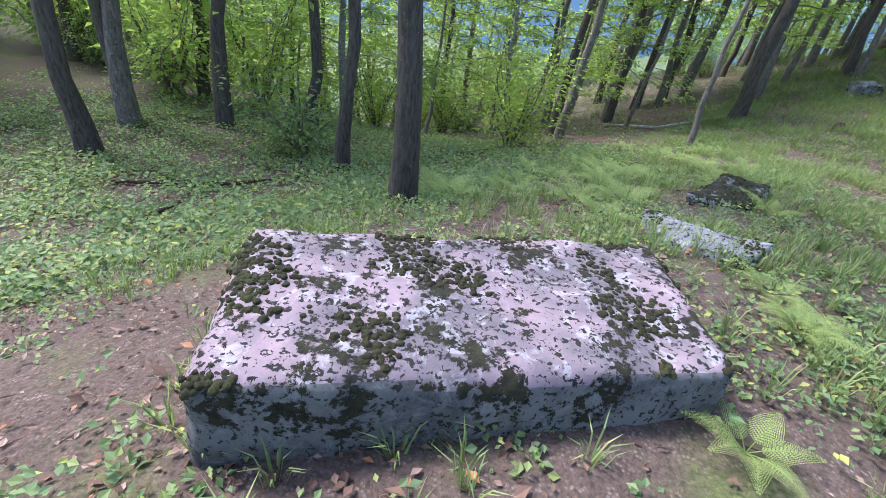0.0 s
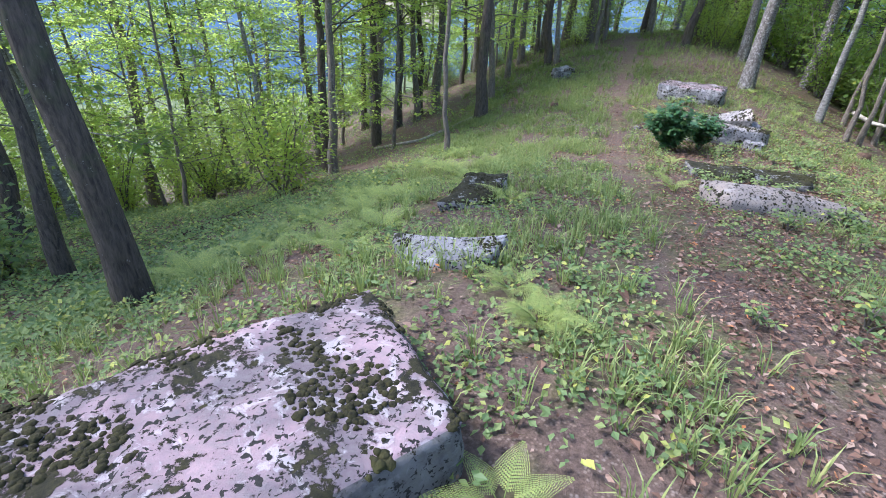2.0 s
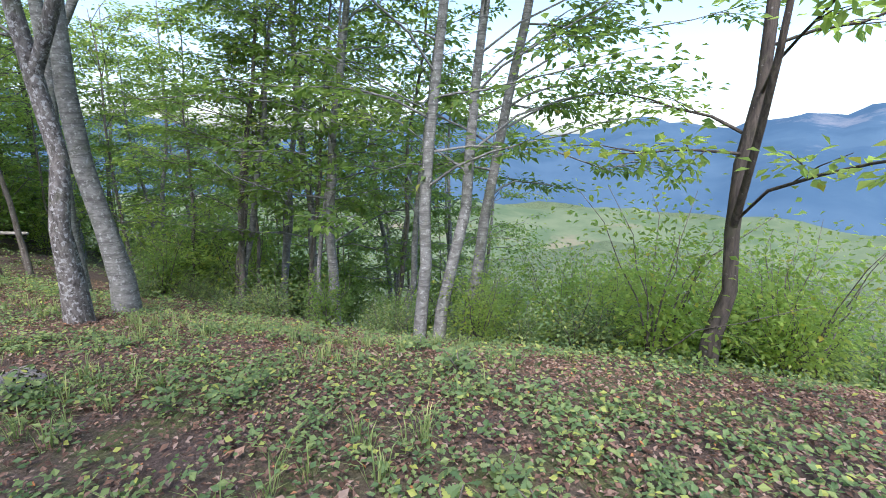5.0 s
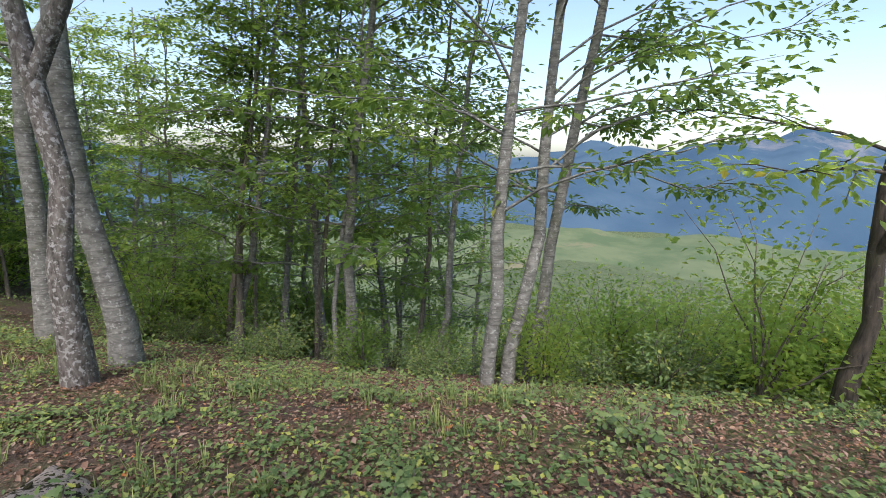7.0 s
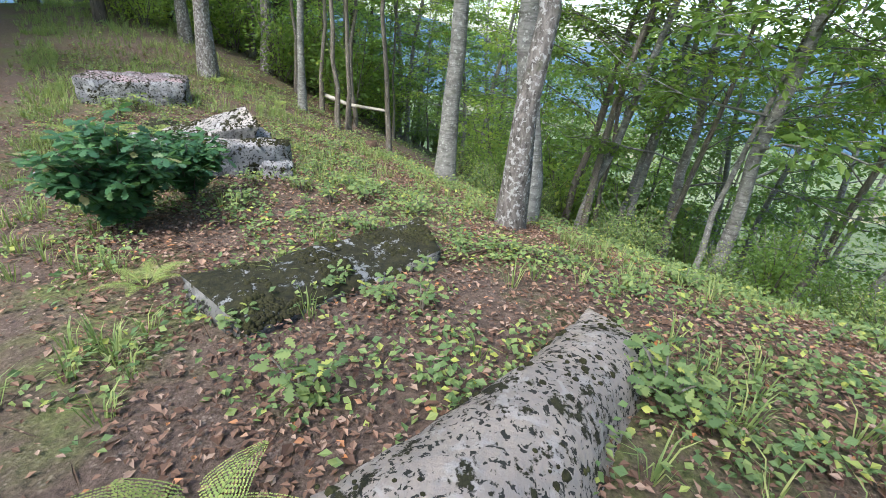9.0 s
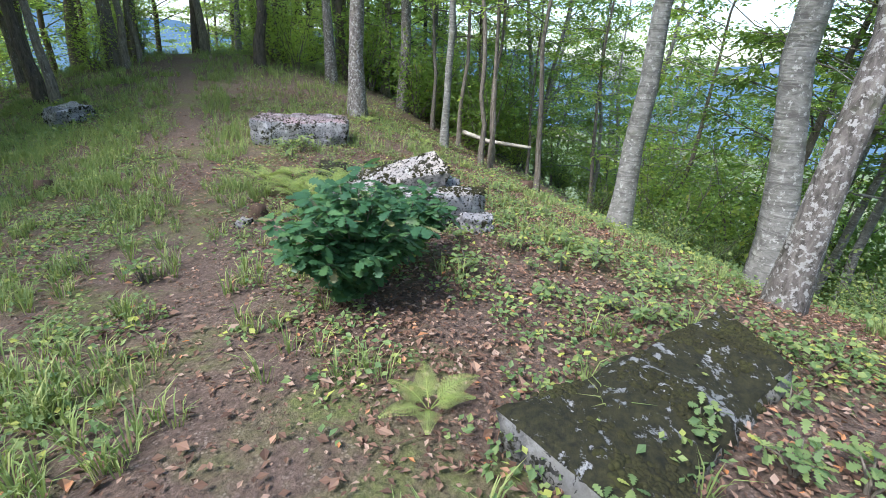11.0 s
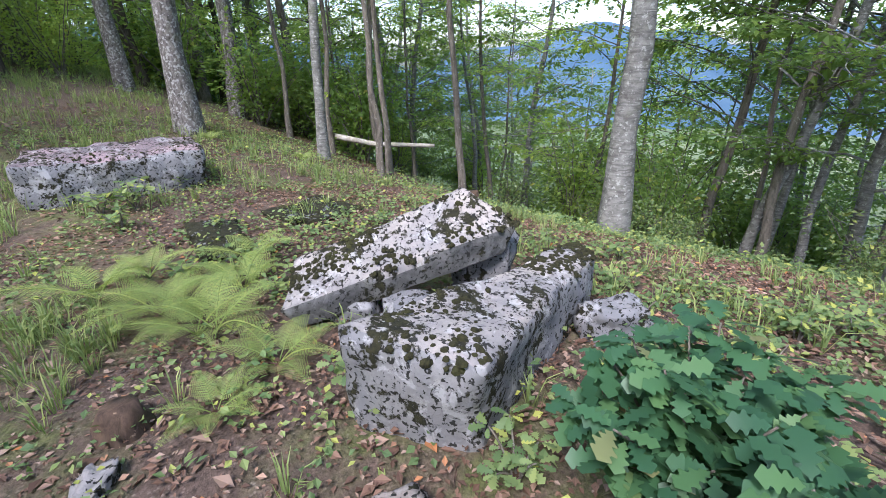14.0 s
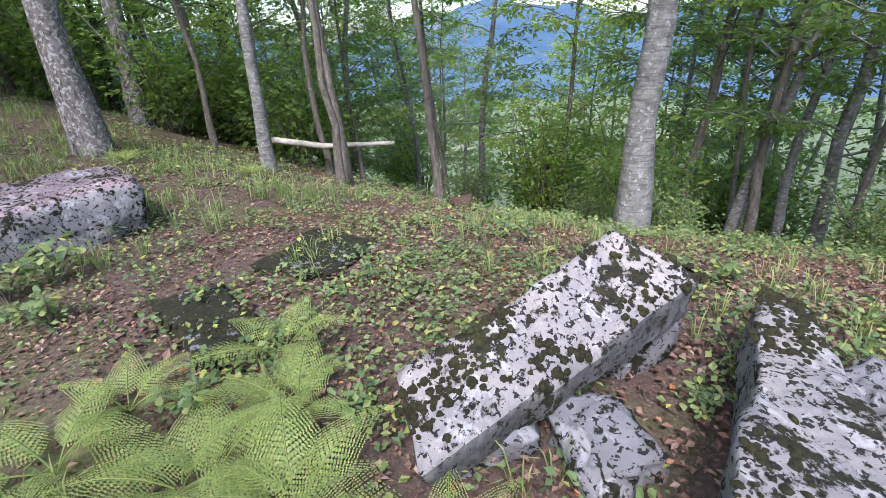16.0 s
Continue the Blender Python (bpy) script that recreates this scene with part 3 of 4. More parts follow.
stand(14.18, 18.72, DARK, 33, 11.5, 0.140, (0, 0.1), M_BARK_DARK, crown_from=0.34, leaf=0.11)
stand(12.50, 19.28, DARK, 34, 11.5, 0.110, (0, 0.1), M_BARK_GREY, crown_from=0.34, leaf=0.11)
stand(17.07, 19.15, DARK, 35, 11.5, 0.100, (0, 0.1), M_BARK_GREY, crown_from=0.34, leaf=0.11)
stand(20.81, 19.94, DARK, 36, 11.5, 0.200, (0, 0.1), M_BARK_DARK, crown_from=0.34, leaf=0.11)
stand(21.32, 17.25, DARK, 37, 11.5, 0.120, (0, 0.1), M_BARK_GREY, crown_from=0.34, leaf=0.11)
stand(20.13, 19.00, DARK, 38, 11.5, 0.130, (0, 0.1), M_BARK_GREY, crown_from=0.34, leaf=0.11)
stand(14.04, 17.97, DARK, 39, 11.5, 0.100, (0, 0.1), M_BARK_GREY, crown_from=0.34, leaf=0.11)
stand(15.90, 22.16, DARK, 40, 11.5, 0.100, (0, 0.1), M_BARK_GREY, crown_from=0.34, leaf=0.11)
stand(17.77, 19.39, DARK, 41, 11.5, 0.080, (0, 0.1), M_BARK_GREY, crown_from=0.34, leaf=0.11)
stand(8.85, 14.95, DARK, 42, 12, 0.190, (0.2, 0.2), M_BARK_DARK, crown_from=0.36, leaf=0.11)
stand(5.75, 11.05, GREY, 43, 8, 0.065, (0.3, 0.2), M_BARK_GREY, crown_from=0.45, leaf=0.1, branches=12)
stand(17.00, 11.25, SPECK, 44, 12, 0.200, (0, 0.1), M_BARK_SPECK, crown_from=0.42, flare=1.5)
stand(20.30, 14.00, SPECK, 45, 12, 0.170, (0, 0.2), M_BARK_SPECK, crown_from=0.4, leaf=0.11)
stand(21.50, 11.90, SPECK, 46, 12, 0.190, (0.1, 0.1), M_BARK_SPECK, crown_from=0.4, leaf=0.11)
stand(17.70, 9.05, BEECH, 47, 10, 0.100, (-0.2, 0), M_BARK_BEECH, crown_from=0.42, branches=14)
stand(20.17, 10.28, GREY, 48, 8.5, 0.065, (-0.2, 0.3), M_BARK_GREY, crown_from=0.4, branches=12)
stand(19.42, 9.16, GREY, 49, 8.5, 0.065, (0.5, 0.3), M_BARK_GREY, crown_from=0.4, branches=12)
stand(17.64, 7.74, GREY, 50, 8.5, 0.065, (0.5, 0.3), M_BARK_GREY, crown_from=0.4, branches=12)
stand(17.22, 7.89, GREY, 51, 8.5, 0.065, (-0.2, 0.3), M_BARK_GREY, crown_from=0.4, branches=12)
stand(16.61, 6.35, GREY, 52, 8.5, 0.065, (-0.2, 0.3), M_BARK_GREY, crown_from=0.4, branches=12)
stand(20.66, 5.12, GREY, 53, 8.5, 0.065, (0.5, 0.3), M_BARK_GREY, crown_from=0.4, branches=12)
stand(19.19, 8.02, GREY, 54, 8.5, 0.065, (-0.2, 0.3), M_BARK_GREY, crown_from=0.4, branches=12)
stand(10.00, 3.40, SPECK, 55, 11, 0.125, (0.1, 0), M_BARK_SPECK, crown_from=0.42, flare=1.6, fork=(3.0, -0.5, -0.9, 0.085))
stand(11.30, 3.15, BEECH, 56, 12, 0.160, (-0.3, 0.2), M_BARK_BEECH, crown_from=0.38, flare=1.45, leaf_mat=M_LEAF_DEEP)
stand(13.90, 4.60, BEECH, 57, 12, 0.170, (0.3, -0.3), M_BARK_BEECH, crown_from=0.36, flare=1.5, fork=(4.0, 0.5, -1.0, 0.09))
stand(9.06, -1.82, "slim leaning grey beech on the steep slope", 58, 10, 0.090, (-0.2, -1.3), M_BARK_BEECH, crown_from=0.22, branches=22, leaf=0.1, leaf_mat=M_LEAF_DEEP, reach=2.8, flare=1.2)
stand(8.77, -1.25, "slim leaning grey beech on the steep slope", 59, 10, 0.090, (-0.2, -1.3), M_BARK_BEECH, crown_from=0.22, branches=22, leaf=0.1, leaf_mat=M_LEAF_DEEP, reach=2.8, flare=1.2)
stand(8.78, -0.95, "slim leaning grey beech on the steep slope", 60, 10, 0.090, (-0.2, -1.3), M_BARK_BEECH, crown_from=0.22, branches=22, leaf=0.1, leaf_mat=M_LEAF_DEEP, reach=2.8, flare=1.2)
stand(19.53, -0.38, "slim leaning grey beech on the steep slope", 61, 10, 0.090, (-0.2, -1.3), M_BARK_BEECH, crown_from=0.22, branches=22, leaf=0.1, leaf_mat=M_LEAF_DEEP, reach=2.8, flare=1.2)
stand(15.17, 1.66, "slim leaning grey beech on the steep slope", 62, 10, 0.090, (-0.2, -1.3), M_BARK_BEECH, crown_from=0.22, branches=22, leaf=0.1, leaf_mat=M_LEAF_DEEP, reach=2.8, flare=1.2)
stand(15.58, 1.26, "slim leaning grey beech on the steep slope", 63, 9.5, 0.050, (0.2, -1.1), M_BARK_GREY, crown_from=0.24, branches=20, leaf=0.1, leaf_mat=M_LEAF_LIGHT, reach=2.4, flare=1.2)
stand(12.87, 0.00, "slim leaning grey beech on the steep slope", 64, 9.5, 0.050, (0.2, -1.1), M_BARK_BEECH, crown_from=0.24, branches=20, leaf=0.1, leaf_mat=M_LEAF_DEEP, reach=2.4, flare=1.2)
stand(12.83, -1.72, "slim leaning grey beech on the steep slope", 65, 9.5, 0.060, (0.2, -1.1), M_BARK_GREY, crown_from=0.24, branches=20, leaf=0.1, leaf_mat=M_LEAF_DEEP, reach=2.4, flare=1.2)
stand(11.29, -1.48, "slim leaning grey beech on the steep slope", 66, 9.5, 0.070, (0.2, -1.1), M_BARK_BEECH, crown_from=0.24, branches=20, leaf=0.1, leaf_mat=M_LEAF_LIGHT, reach=2.4, flare=1.2)
stand(14.84, 1.63, "slim leaning grey beech on the steep slope", 67, 9.5, 0.080, (0.2, -1.1), M_BARK_GREY, crown_from=0.24, branches=20, leaf=0.1, leaf_mat=M_LEAF_DEEP, reach=2.4, flare=1.2)
stand(15.14, 0.64, "slim leaning grey beech on the steep slope", 68, 9.5, 0.080, (0.2, -1.1), M_BARK_BEECH, crown_from=0.24, branches=20, leaf=0.1, leaf_mat=M_LEAF_DEEP, reach=2.4, flare=1.2)
stand(14.45, 0.06, "slim leaning grey beech on the steep slope", 69, 9.5, 0.060, (0.2, -1.1), M_BARK_GREY, crown_from=0.24, branches=20, leaf=0.1, leaf_mat=M_LEAF_LIGHT, reach=2.4, flare=1.2)
stand(15.88, 0.70, "slim leaning grey beech on the steep slope", 70, 9.5, 0.080, (0.2, -1.1), M_BARK_BEECH, crown_from=0.24, branches=20, leaf=0.1, leaf_mat=M_LEAF_DEEP, reach=2.4, flare=1.2)
stand(16.18, 1.80, "slim leaning grey beech on the steep slope", 71, 9.5, 0.090, (0.2, -1.1), M_BARK_GREY, crown_from=0.24, branches=20, leaf=0.1, leaf_mat=M_LEAF_DEEP, reach=2.4, flare=1.2)
stand(6.11, -3.41, "dark crooked tree with long low boughs above the valley", 72, 8, 0.085, (-0.1, -0.1), M_BARK_DARK, crown_from=0.2, branches=16, reach=2.2, leaf=0.09, fork=(1.6, -0.6, 0.6, 0.04))

# ---- the wood around: more trees and undergrowth of a few growth forms ----
FORMS = [tree_meshes(80, 11, 0.13, (0.3, 0.1), 0.22, 26, 0.13, 5, 24, 2.6, M_BARK_DARK, M_LEAF_LIGHT, sides=8),
         tree_meshes(81, 13, 0.16, (-0.3, 0.2), 0.2, 28, 0.13, 5, 24, 2.9, M_BARK_GREY, M_LEAF_LIGHT, sides=8),
         tree_meshes(82, 10, 0.10, (0.6, 0.0), 0.16, 26, 0.12, 5, 24, 2.4, M_BARK_BEECH, M_LEAF_DEEP, sides=8),
         tree_meshes(83, 8, 0.06, (-0.5, 0.3), 0.14, 22, 0.11, 5, 22, 1.9, M_BARK_GREY, M_LEAF_LIGHT, sides=6)]
SHRUBS = [shrub_meshes(90, 2.0, 1.1, 1500, 0.085, M_LEAF_DEEP, 12), shrub_meshes(91, 1.3, 0.9, 1100, 0.07, M_HERB, 11), shrub_meshes(92, 2.8, 1.3, 1800, 0.085, M_LEAF_LIGHT, 13)]
rng = np.random.default_rng(7)
first_tree, first_shrub = {}, {}
KEPT = []


def clear(x, y, gap):
    """Whether a spot is free of the glade, the view into the valley and other trees."""
    s, d = along(x, y)
    if -6 < s < 17 and -5.5 < d < 7.0 or 17 <= s < 22 and -4.0 < d < 5.0 or s >= 22 and abs(d + 0.3) < 1.2:
        return False
    ax, ay = x - 3.3, y - 1.5
    if -72 < math.degrees(math.atan2(ay, ax)) < -30 and math.hypot(ax, ay) > 5:
        return False
    return all(math.hypot(x - p, y - q) > gap for p, q in KEPT)


def more_trees(count, s0, s1, d0, d1, forms, gap):
    made = 0
    for _ in range(count * 8):
        s, d = rng.uniform(s0, s1), rng.uniform(d0, d1)
        x, y = off_ridge(s, d)
        if made >= count or not clear(x, y, gap):
            continue
        KEPT.append((x, y))
        made += 1
        k = int(rng.choice(forms))
        size, turn = rng.uniform(0.8, 1.2), rng.uniform(0, 360)
        label = ("leafy dark-barked woodland tree", "tall leafy woodland tree with grey bark", "young leafy beech with pale trunk", "thin leafy sapling in the undergrowth")[k]
        if k not in first_tree:
            first_tree[k] = tree(x, y, label, FORMS[k], turn, size, "woodland trees")
        else:
            ob = copy_thing(first_tree[k], pose(x, y, gz(x, y), 0, 0, turn))
            ob.scale = (size, size, size)


more_trees(26, -4, 26, -26, -10, [0, 1, 1, 2], 2.4)
more_trees(20, 12, 32, -13, -5, [3, 3, 1], 1.6)
more_trees(10, -8, 24, -44, -26, [0, 1], 3.5)
more_trees(34, 22, 38, -10, 10, [3, 0, 0, 1], 1.5)
more_trees(20, 34, 52, -16, 14, [0, 1, 2], 2.2)
more_trees(44, 6, 32, 7.2, 24, [2, 2, 3, 3], 1.8)
# Unseen trees behind the start, added to keep sky light off the first tomb.
more_trees(16, -20, -6, -9, 13, [0, 1, 2], 2.2)
more_trees(12, 4, 18, -20, -10, [3, 3, 2], 2.2)
more_trees(34, 23, 42, 1.5, 15, [0, 0, 1, 2], 1.6)
more_trees(34, -10, 14, -34, -15, [3, 3, 2], 1.7)


def more_shrubs(count, s0, s1, d0, d1, forms, low=0.7, high=1.3, free=False):
    made = 0
    for _ in range(count * 8):
        s, d = rng.uniform(s0, s1), rng.uniform(d0, d1)
        x, y = off_ridge(s, d)
        if made >= count or not (free or clear(x, y, 0.5)):
            continue
        made += 1
        k, size, turn = int(rng.choice(forms)), rng.uniform(low, high), rng.uniform(0, 360)
        if k not in first_shrub:
            ob = first_shrub[k] = thing("shrub", x, y, ("dense dark green woodland shrub", "low bright green leafy shrub", "tall loose light green shrub")[k], "shrub", "undergrowth", turn=turn)
            part("stem", SHRUBS[k][0], ob)
            part("foliage", SHRUBS[k][1], ob)
        else:
            ob = copy_thing(first_shrub[k], pose(x, y, gz(x, y), 0, 0, turn))
        ob.scale = (size, size, size)


more_shrubs(30, 0, 30, -22, -8.5, [2, 2, 1])
more_shrubs(50, 8, 30, 7.5, 18, [0, 0, 2, 1])
more_shrubs(34, -3, 4, 6.4, 11.0, [1, 1, 2], 0.45, 0.8, True)
more_shrubs(30, -5, 3, 8.0, 15, [1, 0, 0, 2], 0.45, 0.8, True)
more_shrubs(36, -9, 7, 13, 32, [1, 2, 2], 0.8, 1.4, True)
more_shrubs(20, -22, 16, 30, 80, [1, 2], 1.3, 2.6, True)
more_shrubs(30, -10, 16, -28, -14, [2, 2, 1], 0.9, 1.7)
more_shrubs(22, 4, 12, 6.6, 10, [1, 1, 0], 0.35, 0.6, True)
more_shrubs(24, 22, 38, -10, 10, [1, 2, 2], 0.6, 1.2)
more_shrubs(20, 18, 34, 5.5, 16, [0, 0, 2], 0.9, 1.6)


def log(points, radius, label, mat, category="log", sides=9):
    p = np.array([(x, y, gz(x, y) + h) for x, y, h in points])
    v, f = tube(p - p[0], np.linspace(radius, radius * 0.55, len(p)), sides, 0.06, np.random.default_rng(int(points[0][0] * 100) % 997))
    ob = new("fallen_" + category, mesh_of("fallen_" + category, v, f, mat, True))
    ob.location = p[0]
    return tagged(ob, label, "fallen " + category)


log([(19.62, 9.16, 0.45), (18.71, 8.08, 0.6), (18.08, 6.80, 0.95)], 0.07, "pale bleached fallen trunk leaning on the slope", M_WOOD_PALE)
log([(5.58, 16.94, 0.06), (6.66, 15.09, 0.05), (8.80, 15.32, 0.08)], 0.06, "pale fallen branch lying below the trees", M_WOOD_PALE, "branch")
log([(-0.55, 9.93, 0.06), (0.80, 11.24, 0.08), (2.27, 13.18, 0.1)], 0.06, "dark rotten fallen branch on dead leaves", M_WOOD_ROT, "branch")
log([(-3.56, 4.99, 0.05), (-3.49, 5.47, 0.06)], 0.04, "short broken branch on the leaf litter", M_WOOD_ROT, "branch")
log([(-5.13, 6.41, 0.05), (-3.28, 6.50, 0.06), (-2.18, 7.46, 0.05)], 0.045, "dark fallen branch among dead leaves", M_WOOD_ROT, "branch")
log([(8.11, 3.92, 0.04), (8.45, 3.71, 0.06), (8.89, 3.38, 0.04)], 0.014, "thin dry stick lying in the herbs", M_WOOD_ROT, "branch", 6)


def stump(x, y, radius, height, seed, label):
    rng2 = np.random.default_rng(seed)
    v, f = tube([(0, 0, -0.1), (0, 0, 0.05), (0.01, 0, height * 0.6), (0.02, 0.01, height)], [radius * 1.5, radius * 1.15, radius, radius * 0.85], 14, 0.13, rng2)
    ob = new("tree_stump", mesh_of("tree_stump", v, f, M_WOOD_ROT, True))
    ob.location = (x, y, gz(x, y))
    return tagged(ob, label, "stump")


stump(9.76, 8.57, 0.09, 0.14, 1, "low rotten stump crumbling at the trail's edge")
stump(15.09, 6.41, 0.15, 0.22, 2, "dark mossy stump among saplings")
stump(10.01, 12.45, 0.12, 0.18, 3, "dark old stump in the grass")


# ---- oak bush, seedlings and ferns ----
LOBES = np.array([0.02, 0.03, 0.08, 0.15, 0.13, 0.08, 0.14, 0.23, 0.21, 0.12, 0.17, 0.29, 0.30, 0.19, 0.16, 0.24, 0.25, 0.17, 0.09, 0.01])


def lobed(at, way, face, length):
    """Oak leaves: a midrib with lobes on both sides, slightly cupped."""
    way, side = unit(way), unit(np.cross(way, face))
    up, n = np.cross(side, way), len(LOBES)
    t = np.linspace(0, 1, n)
    length = np.asarray(length).reshape(-1, 1, 1)
    mid = at[:, None] + way[:, None] * t[None, :, None] * length - up[:, None] * (t**2)[None, :, None] * length * 0.22
    off = side[:, None] * LOBES[None, :, None] * length + up[:, None] * LOBES[None, :, None] * length * 0.25
    v = np.stack([mid - off, mid, mid + off], 2).reshape(-1, 3)
    a = np.arange(n - 1) * 3
    q = np.concatenate([np.stack([a, a + 1, a + 4, a + 3], 1), np.stack([a + 1, a + 2, a + 5, a + 4], 1)])
    f = (np.arange(len(at))[:, None, None] * n * 3 + q[None]).reshape(-1, 4)
    return v, f


def oak_meshes(seed, height, spread, stems, whorls, leaf, mat=None):
    rng2 = np.random.default_rng(seed)
    wood, at, way, face, size = [], [], [], [], []
    for _ in range(stems):
        a, r = rng2.uniform(0, 2 * np.pi), spread * math.sqrt(rng2.uniform(0.02, 1))
        top = np.array([math.cos(a) * r, math.sin(a) * r, height * rng2.uniform(0.55, 1.0) * (1.1 - 0.4 * r / max(spread, 0.01))])
        ts = np.linspace(0, 1, 6)[:, None]
        line = ts * top + np.sin(ts * np.pi) * [0, 0, 0.1 * height]
        line[0, 2] = -0.05
        wood.append(tube(line, np.linspace(0.008, 0.003, 6), 5))
        for w in range(whorls):
            t = 1.0 - 0.92 * w / whorls * rng2.uniform(0.85, 1.05)
            p = np.array([np.interp(t, ts[:, 0], line[:, i]) for i in range(3)])
            n = rng2.integers(5, 8)
            b = rng2.uniform(0, 2 * np.pi) + np.arange(n) * 2 * np.pi / n + rng2.normal(0, 0.25, n)
            d = np.stack([np.cos(b), np.sin(b), rng2.normal(0.12, 0.3, n)], 1)
            at.append(p + d * 0.012)
            way.append(d)
            face.append(np.array([0, 0, 1.0]) + rng2.normal(0, 0.3, (n, 3)))
            size.append(leaf * rng2.uniform(0.65, 1.2, n))
    v, f = joined(wood)
    at, way, face, size = map(np.concatenate, (at, way, face, size))
    lv, lf = lobed(at, way, face, size)
    return mesh_of("stem", v, f, M_BARK_GREY, True), mesh_of("foliage", lv, lf, mat or M_LEAF_OAK, True)


bush = thing("oak_bush", 8.22, 6.5, "dense dark green young oak bush with lobed leaves", "bush")
oak = oak_meshes(101, 0.95, 0.5, 80, 7, 0.1)
part("stem", oak[0], bush)
part("foliage", oak[1], bush)
low_bush = thing("oak_bush", 9.05, 6.5, "low dark green young oak bush beside the broken tomb", "bush")
low_oak = oak_meshes(102, 0.8, 0.36, 34, 6, 0.1)
part("stem", low_oak[0], low_bush)
part("foliage", low_oak[1], low_bush)
SEEDLINGS = [oak_meshes(110 + k, 0.2 + 0.05 * k, 0.12 + 0.02 * k, 3 + k, 2, 0.065, M_HERB) for k in range(3)]
first_seedling = {}
rng = np.random.default_rng(21)


def seedling(x, y, k, size):
    turn = rng.uniform(0, 360)
    if k not in first_seedling:
        ob = first_seedling[k] = thing("oak_seedling", x, y, "small bright green oak seedling in leaf litter", "seedling", "oak seedlings", turn=turn)
        part("stem", SEEDLINGS[k][0], ob)
        part("foliage", SEEDLINGS[k][1], ob)
    else:
        ob = copy_thing(first_seedling[k], pose(x, y, gz(x, y), 0, 0, turn))
    ob.scale = (size, size, size)


for x, y, k, size in [(7.41, 3.96, 0, 1), (7.44, 4.18, 1, 0.9), (6.48, 4.30, 2, 1), (6.95, 4.80, 0, 0.8), (7.54, 4.51, 1, 0.8), (6.73, 2.80, 2, 1.1), (6.65, 2.71, 0, 1), (6.86, 2.86, 1, 0.9), (9.23, 4.64, 2, 0.7), (4.04, 1.22, 0, 1.1), (3.98, 1.35, 1, 1), (4.32, 1.09, 2, 1), (2.64, 2.36, 0, 0.7), (3.29, 1.59, 1, 0.7), (4.13, 0.49, 2, 1), (4.32, 5.16, 0, 1), (5.85, 3.75, 1, 1), (6.05, -0.41, 2, 1.1), (6.31, -0.53, 0, 1), (9.44, 5.25, 1, 1), (9.67, 4.97, 2, 1), (8.74, 5.34, 0, 1), (8.08, 8.31, 1, 1), (12.94, 10.14, 2, 1.3), (13.74, 9.98, 0, 1.2), (12.34, 9.96, 1, 1.2), (12.75, 10.39, 2, 1.1), (10.71, 7.83, 0, 0.7), (10.58, 7.73, 1, 0.6), (9.84, 6.28, 2, 0.7), (10.43, 5.95, 0, 0.8), (10.07, 5.27, 1, 0.9), (10.07, 4.96, 2, 0.9)]:
    seedling(x, y, k, size)
for _ in range(70):
    s, d = rng.uniform(0, 13), rng.uniform(1.0, 5.0)
    seedling(*off_ridge(s, d), int(rng.integers(0, 3)), rng.uniform(0.5, 1.0))


def fern_meshes(seed, fronds, length):
    rng2 = np.random.default_rng(seed)
    wood, at, way, face, size = [], [], [], [], []
    for k in range(fronds):
        a = 2 * np.pi * (k + rng2.uniform(0, 0.7)) / fronds
        out, L = np.array([math.cos(a), math.sin(a), 0]), length * rng2.uniform(0.75, 1.1)
        t = np.linspace(0, 1, 22)[:, None]
        bend = rng2.uniform(0.5, 0.8)
        line = out * (t * L * bend + t**2 * L * 0.22) + np.array([0, 0, 1]) * L * (0.95 * t - 0.55 * t**2.2) * (1.15 - bend * 0.5)
        wood.append(tube(line, np.linspace(0.005, 0.0015, 22), 4))
        ways = unit(np.gradient(line, axis=0))
        side = unit(np.cross(ways, [0, 0, 1.0]))
        up = np.cross(side, ways)
        for i in range(5, 22):
            q = (i - 5) / 16
            span = L * 0.27 * (1 - q) ** 0.8 * min(1, 0.55 + q * 3) + 0.012
            for sgn in (-1, 1):
                d = unit(side[i] * sgn + ways[i] * 0.45 - up[i] * 0.12)
                m = max(3, int(span / 0.013))
                w = (np.arange(m) + 0.5) / m
                for e in (-1, 1):
                    c = line[i] + d * (w * span)[:, None]
                    at.append(c)
                    way.append(np.cross(up[i], d) * e + d * 0.55 + rng2.normal(0, 0.06, (m, 3)))
                    face.append(np.tile(up[i], (m, 1)))
                    size.append(0.007 + span * 0.062 * (1 - w))
    v, f = joined(wood)
    at, way, face, size = map(np.concatenate, (at, way, face, size))
    lv, lf = leaves(at, way, face, size * 1.35, size * 0.95, 0.06)
    return mesh_of("stalk", v, f, M_FERN, True), mesh_of("frond", lv, lf, M_FERN)


FERNS = [fern_meshes(120, 6, 0.55), fern_meshes(121, 7, 0.48), fern_meshes(122, 5, 0.6)]
first_fern = {}


def fern(x, y, k, size):
    turn = rng.uniform(0, 360)
    if k not in first_fern:
        ob = first_fern[k] = thing("fern", x, y, "light green feathery fern growing from the forest floor", "fern", "ferns", turn=turn)
        part("stalk", FERNS[k][0], ob)
        part("frond", FERNS[k][1], ob)
    else:
        ob = copy_thing(first_fern[k], pose(x, y, gz(x, y), 0, 0, turn))
    ob.scale = (size, size, size)


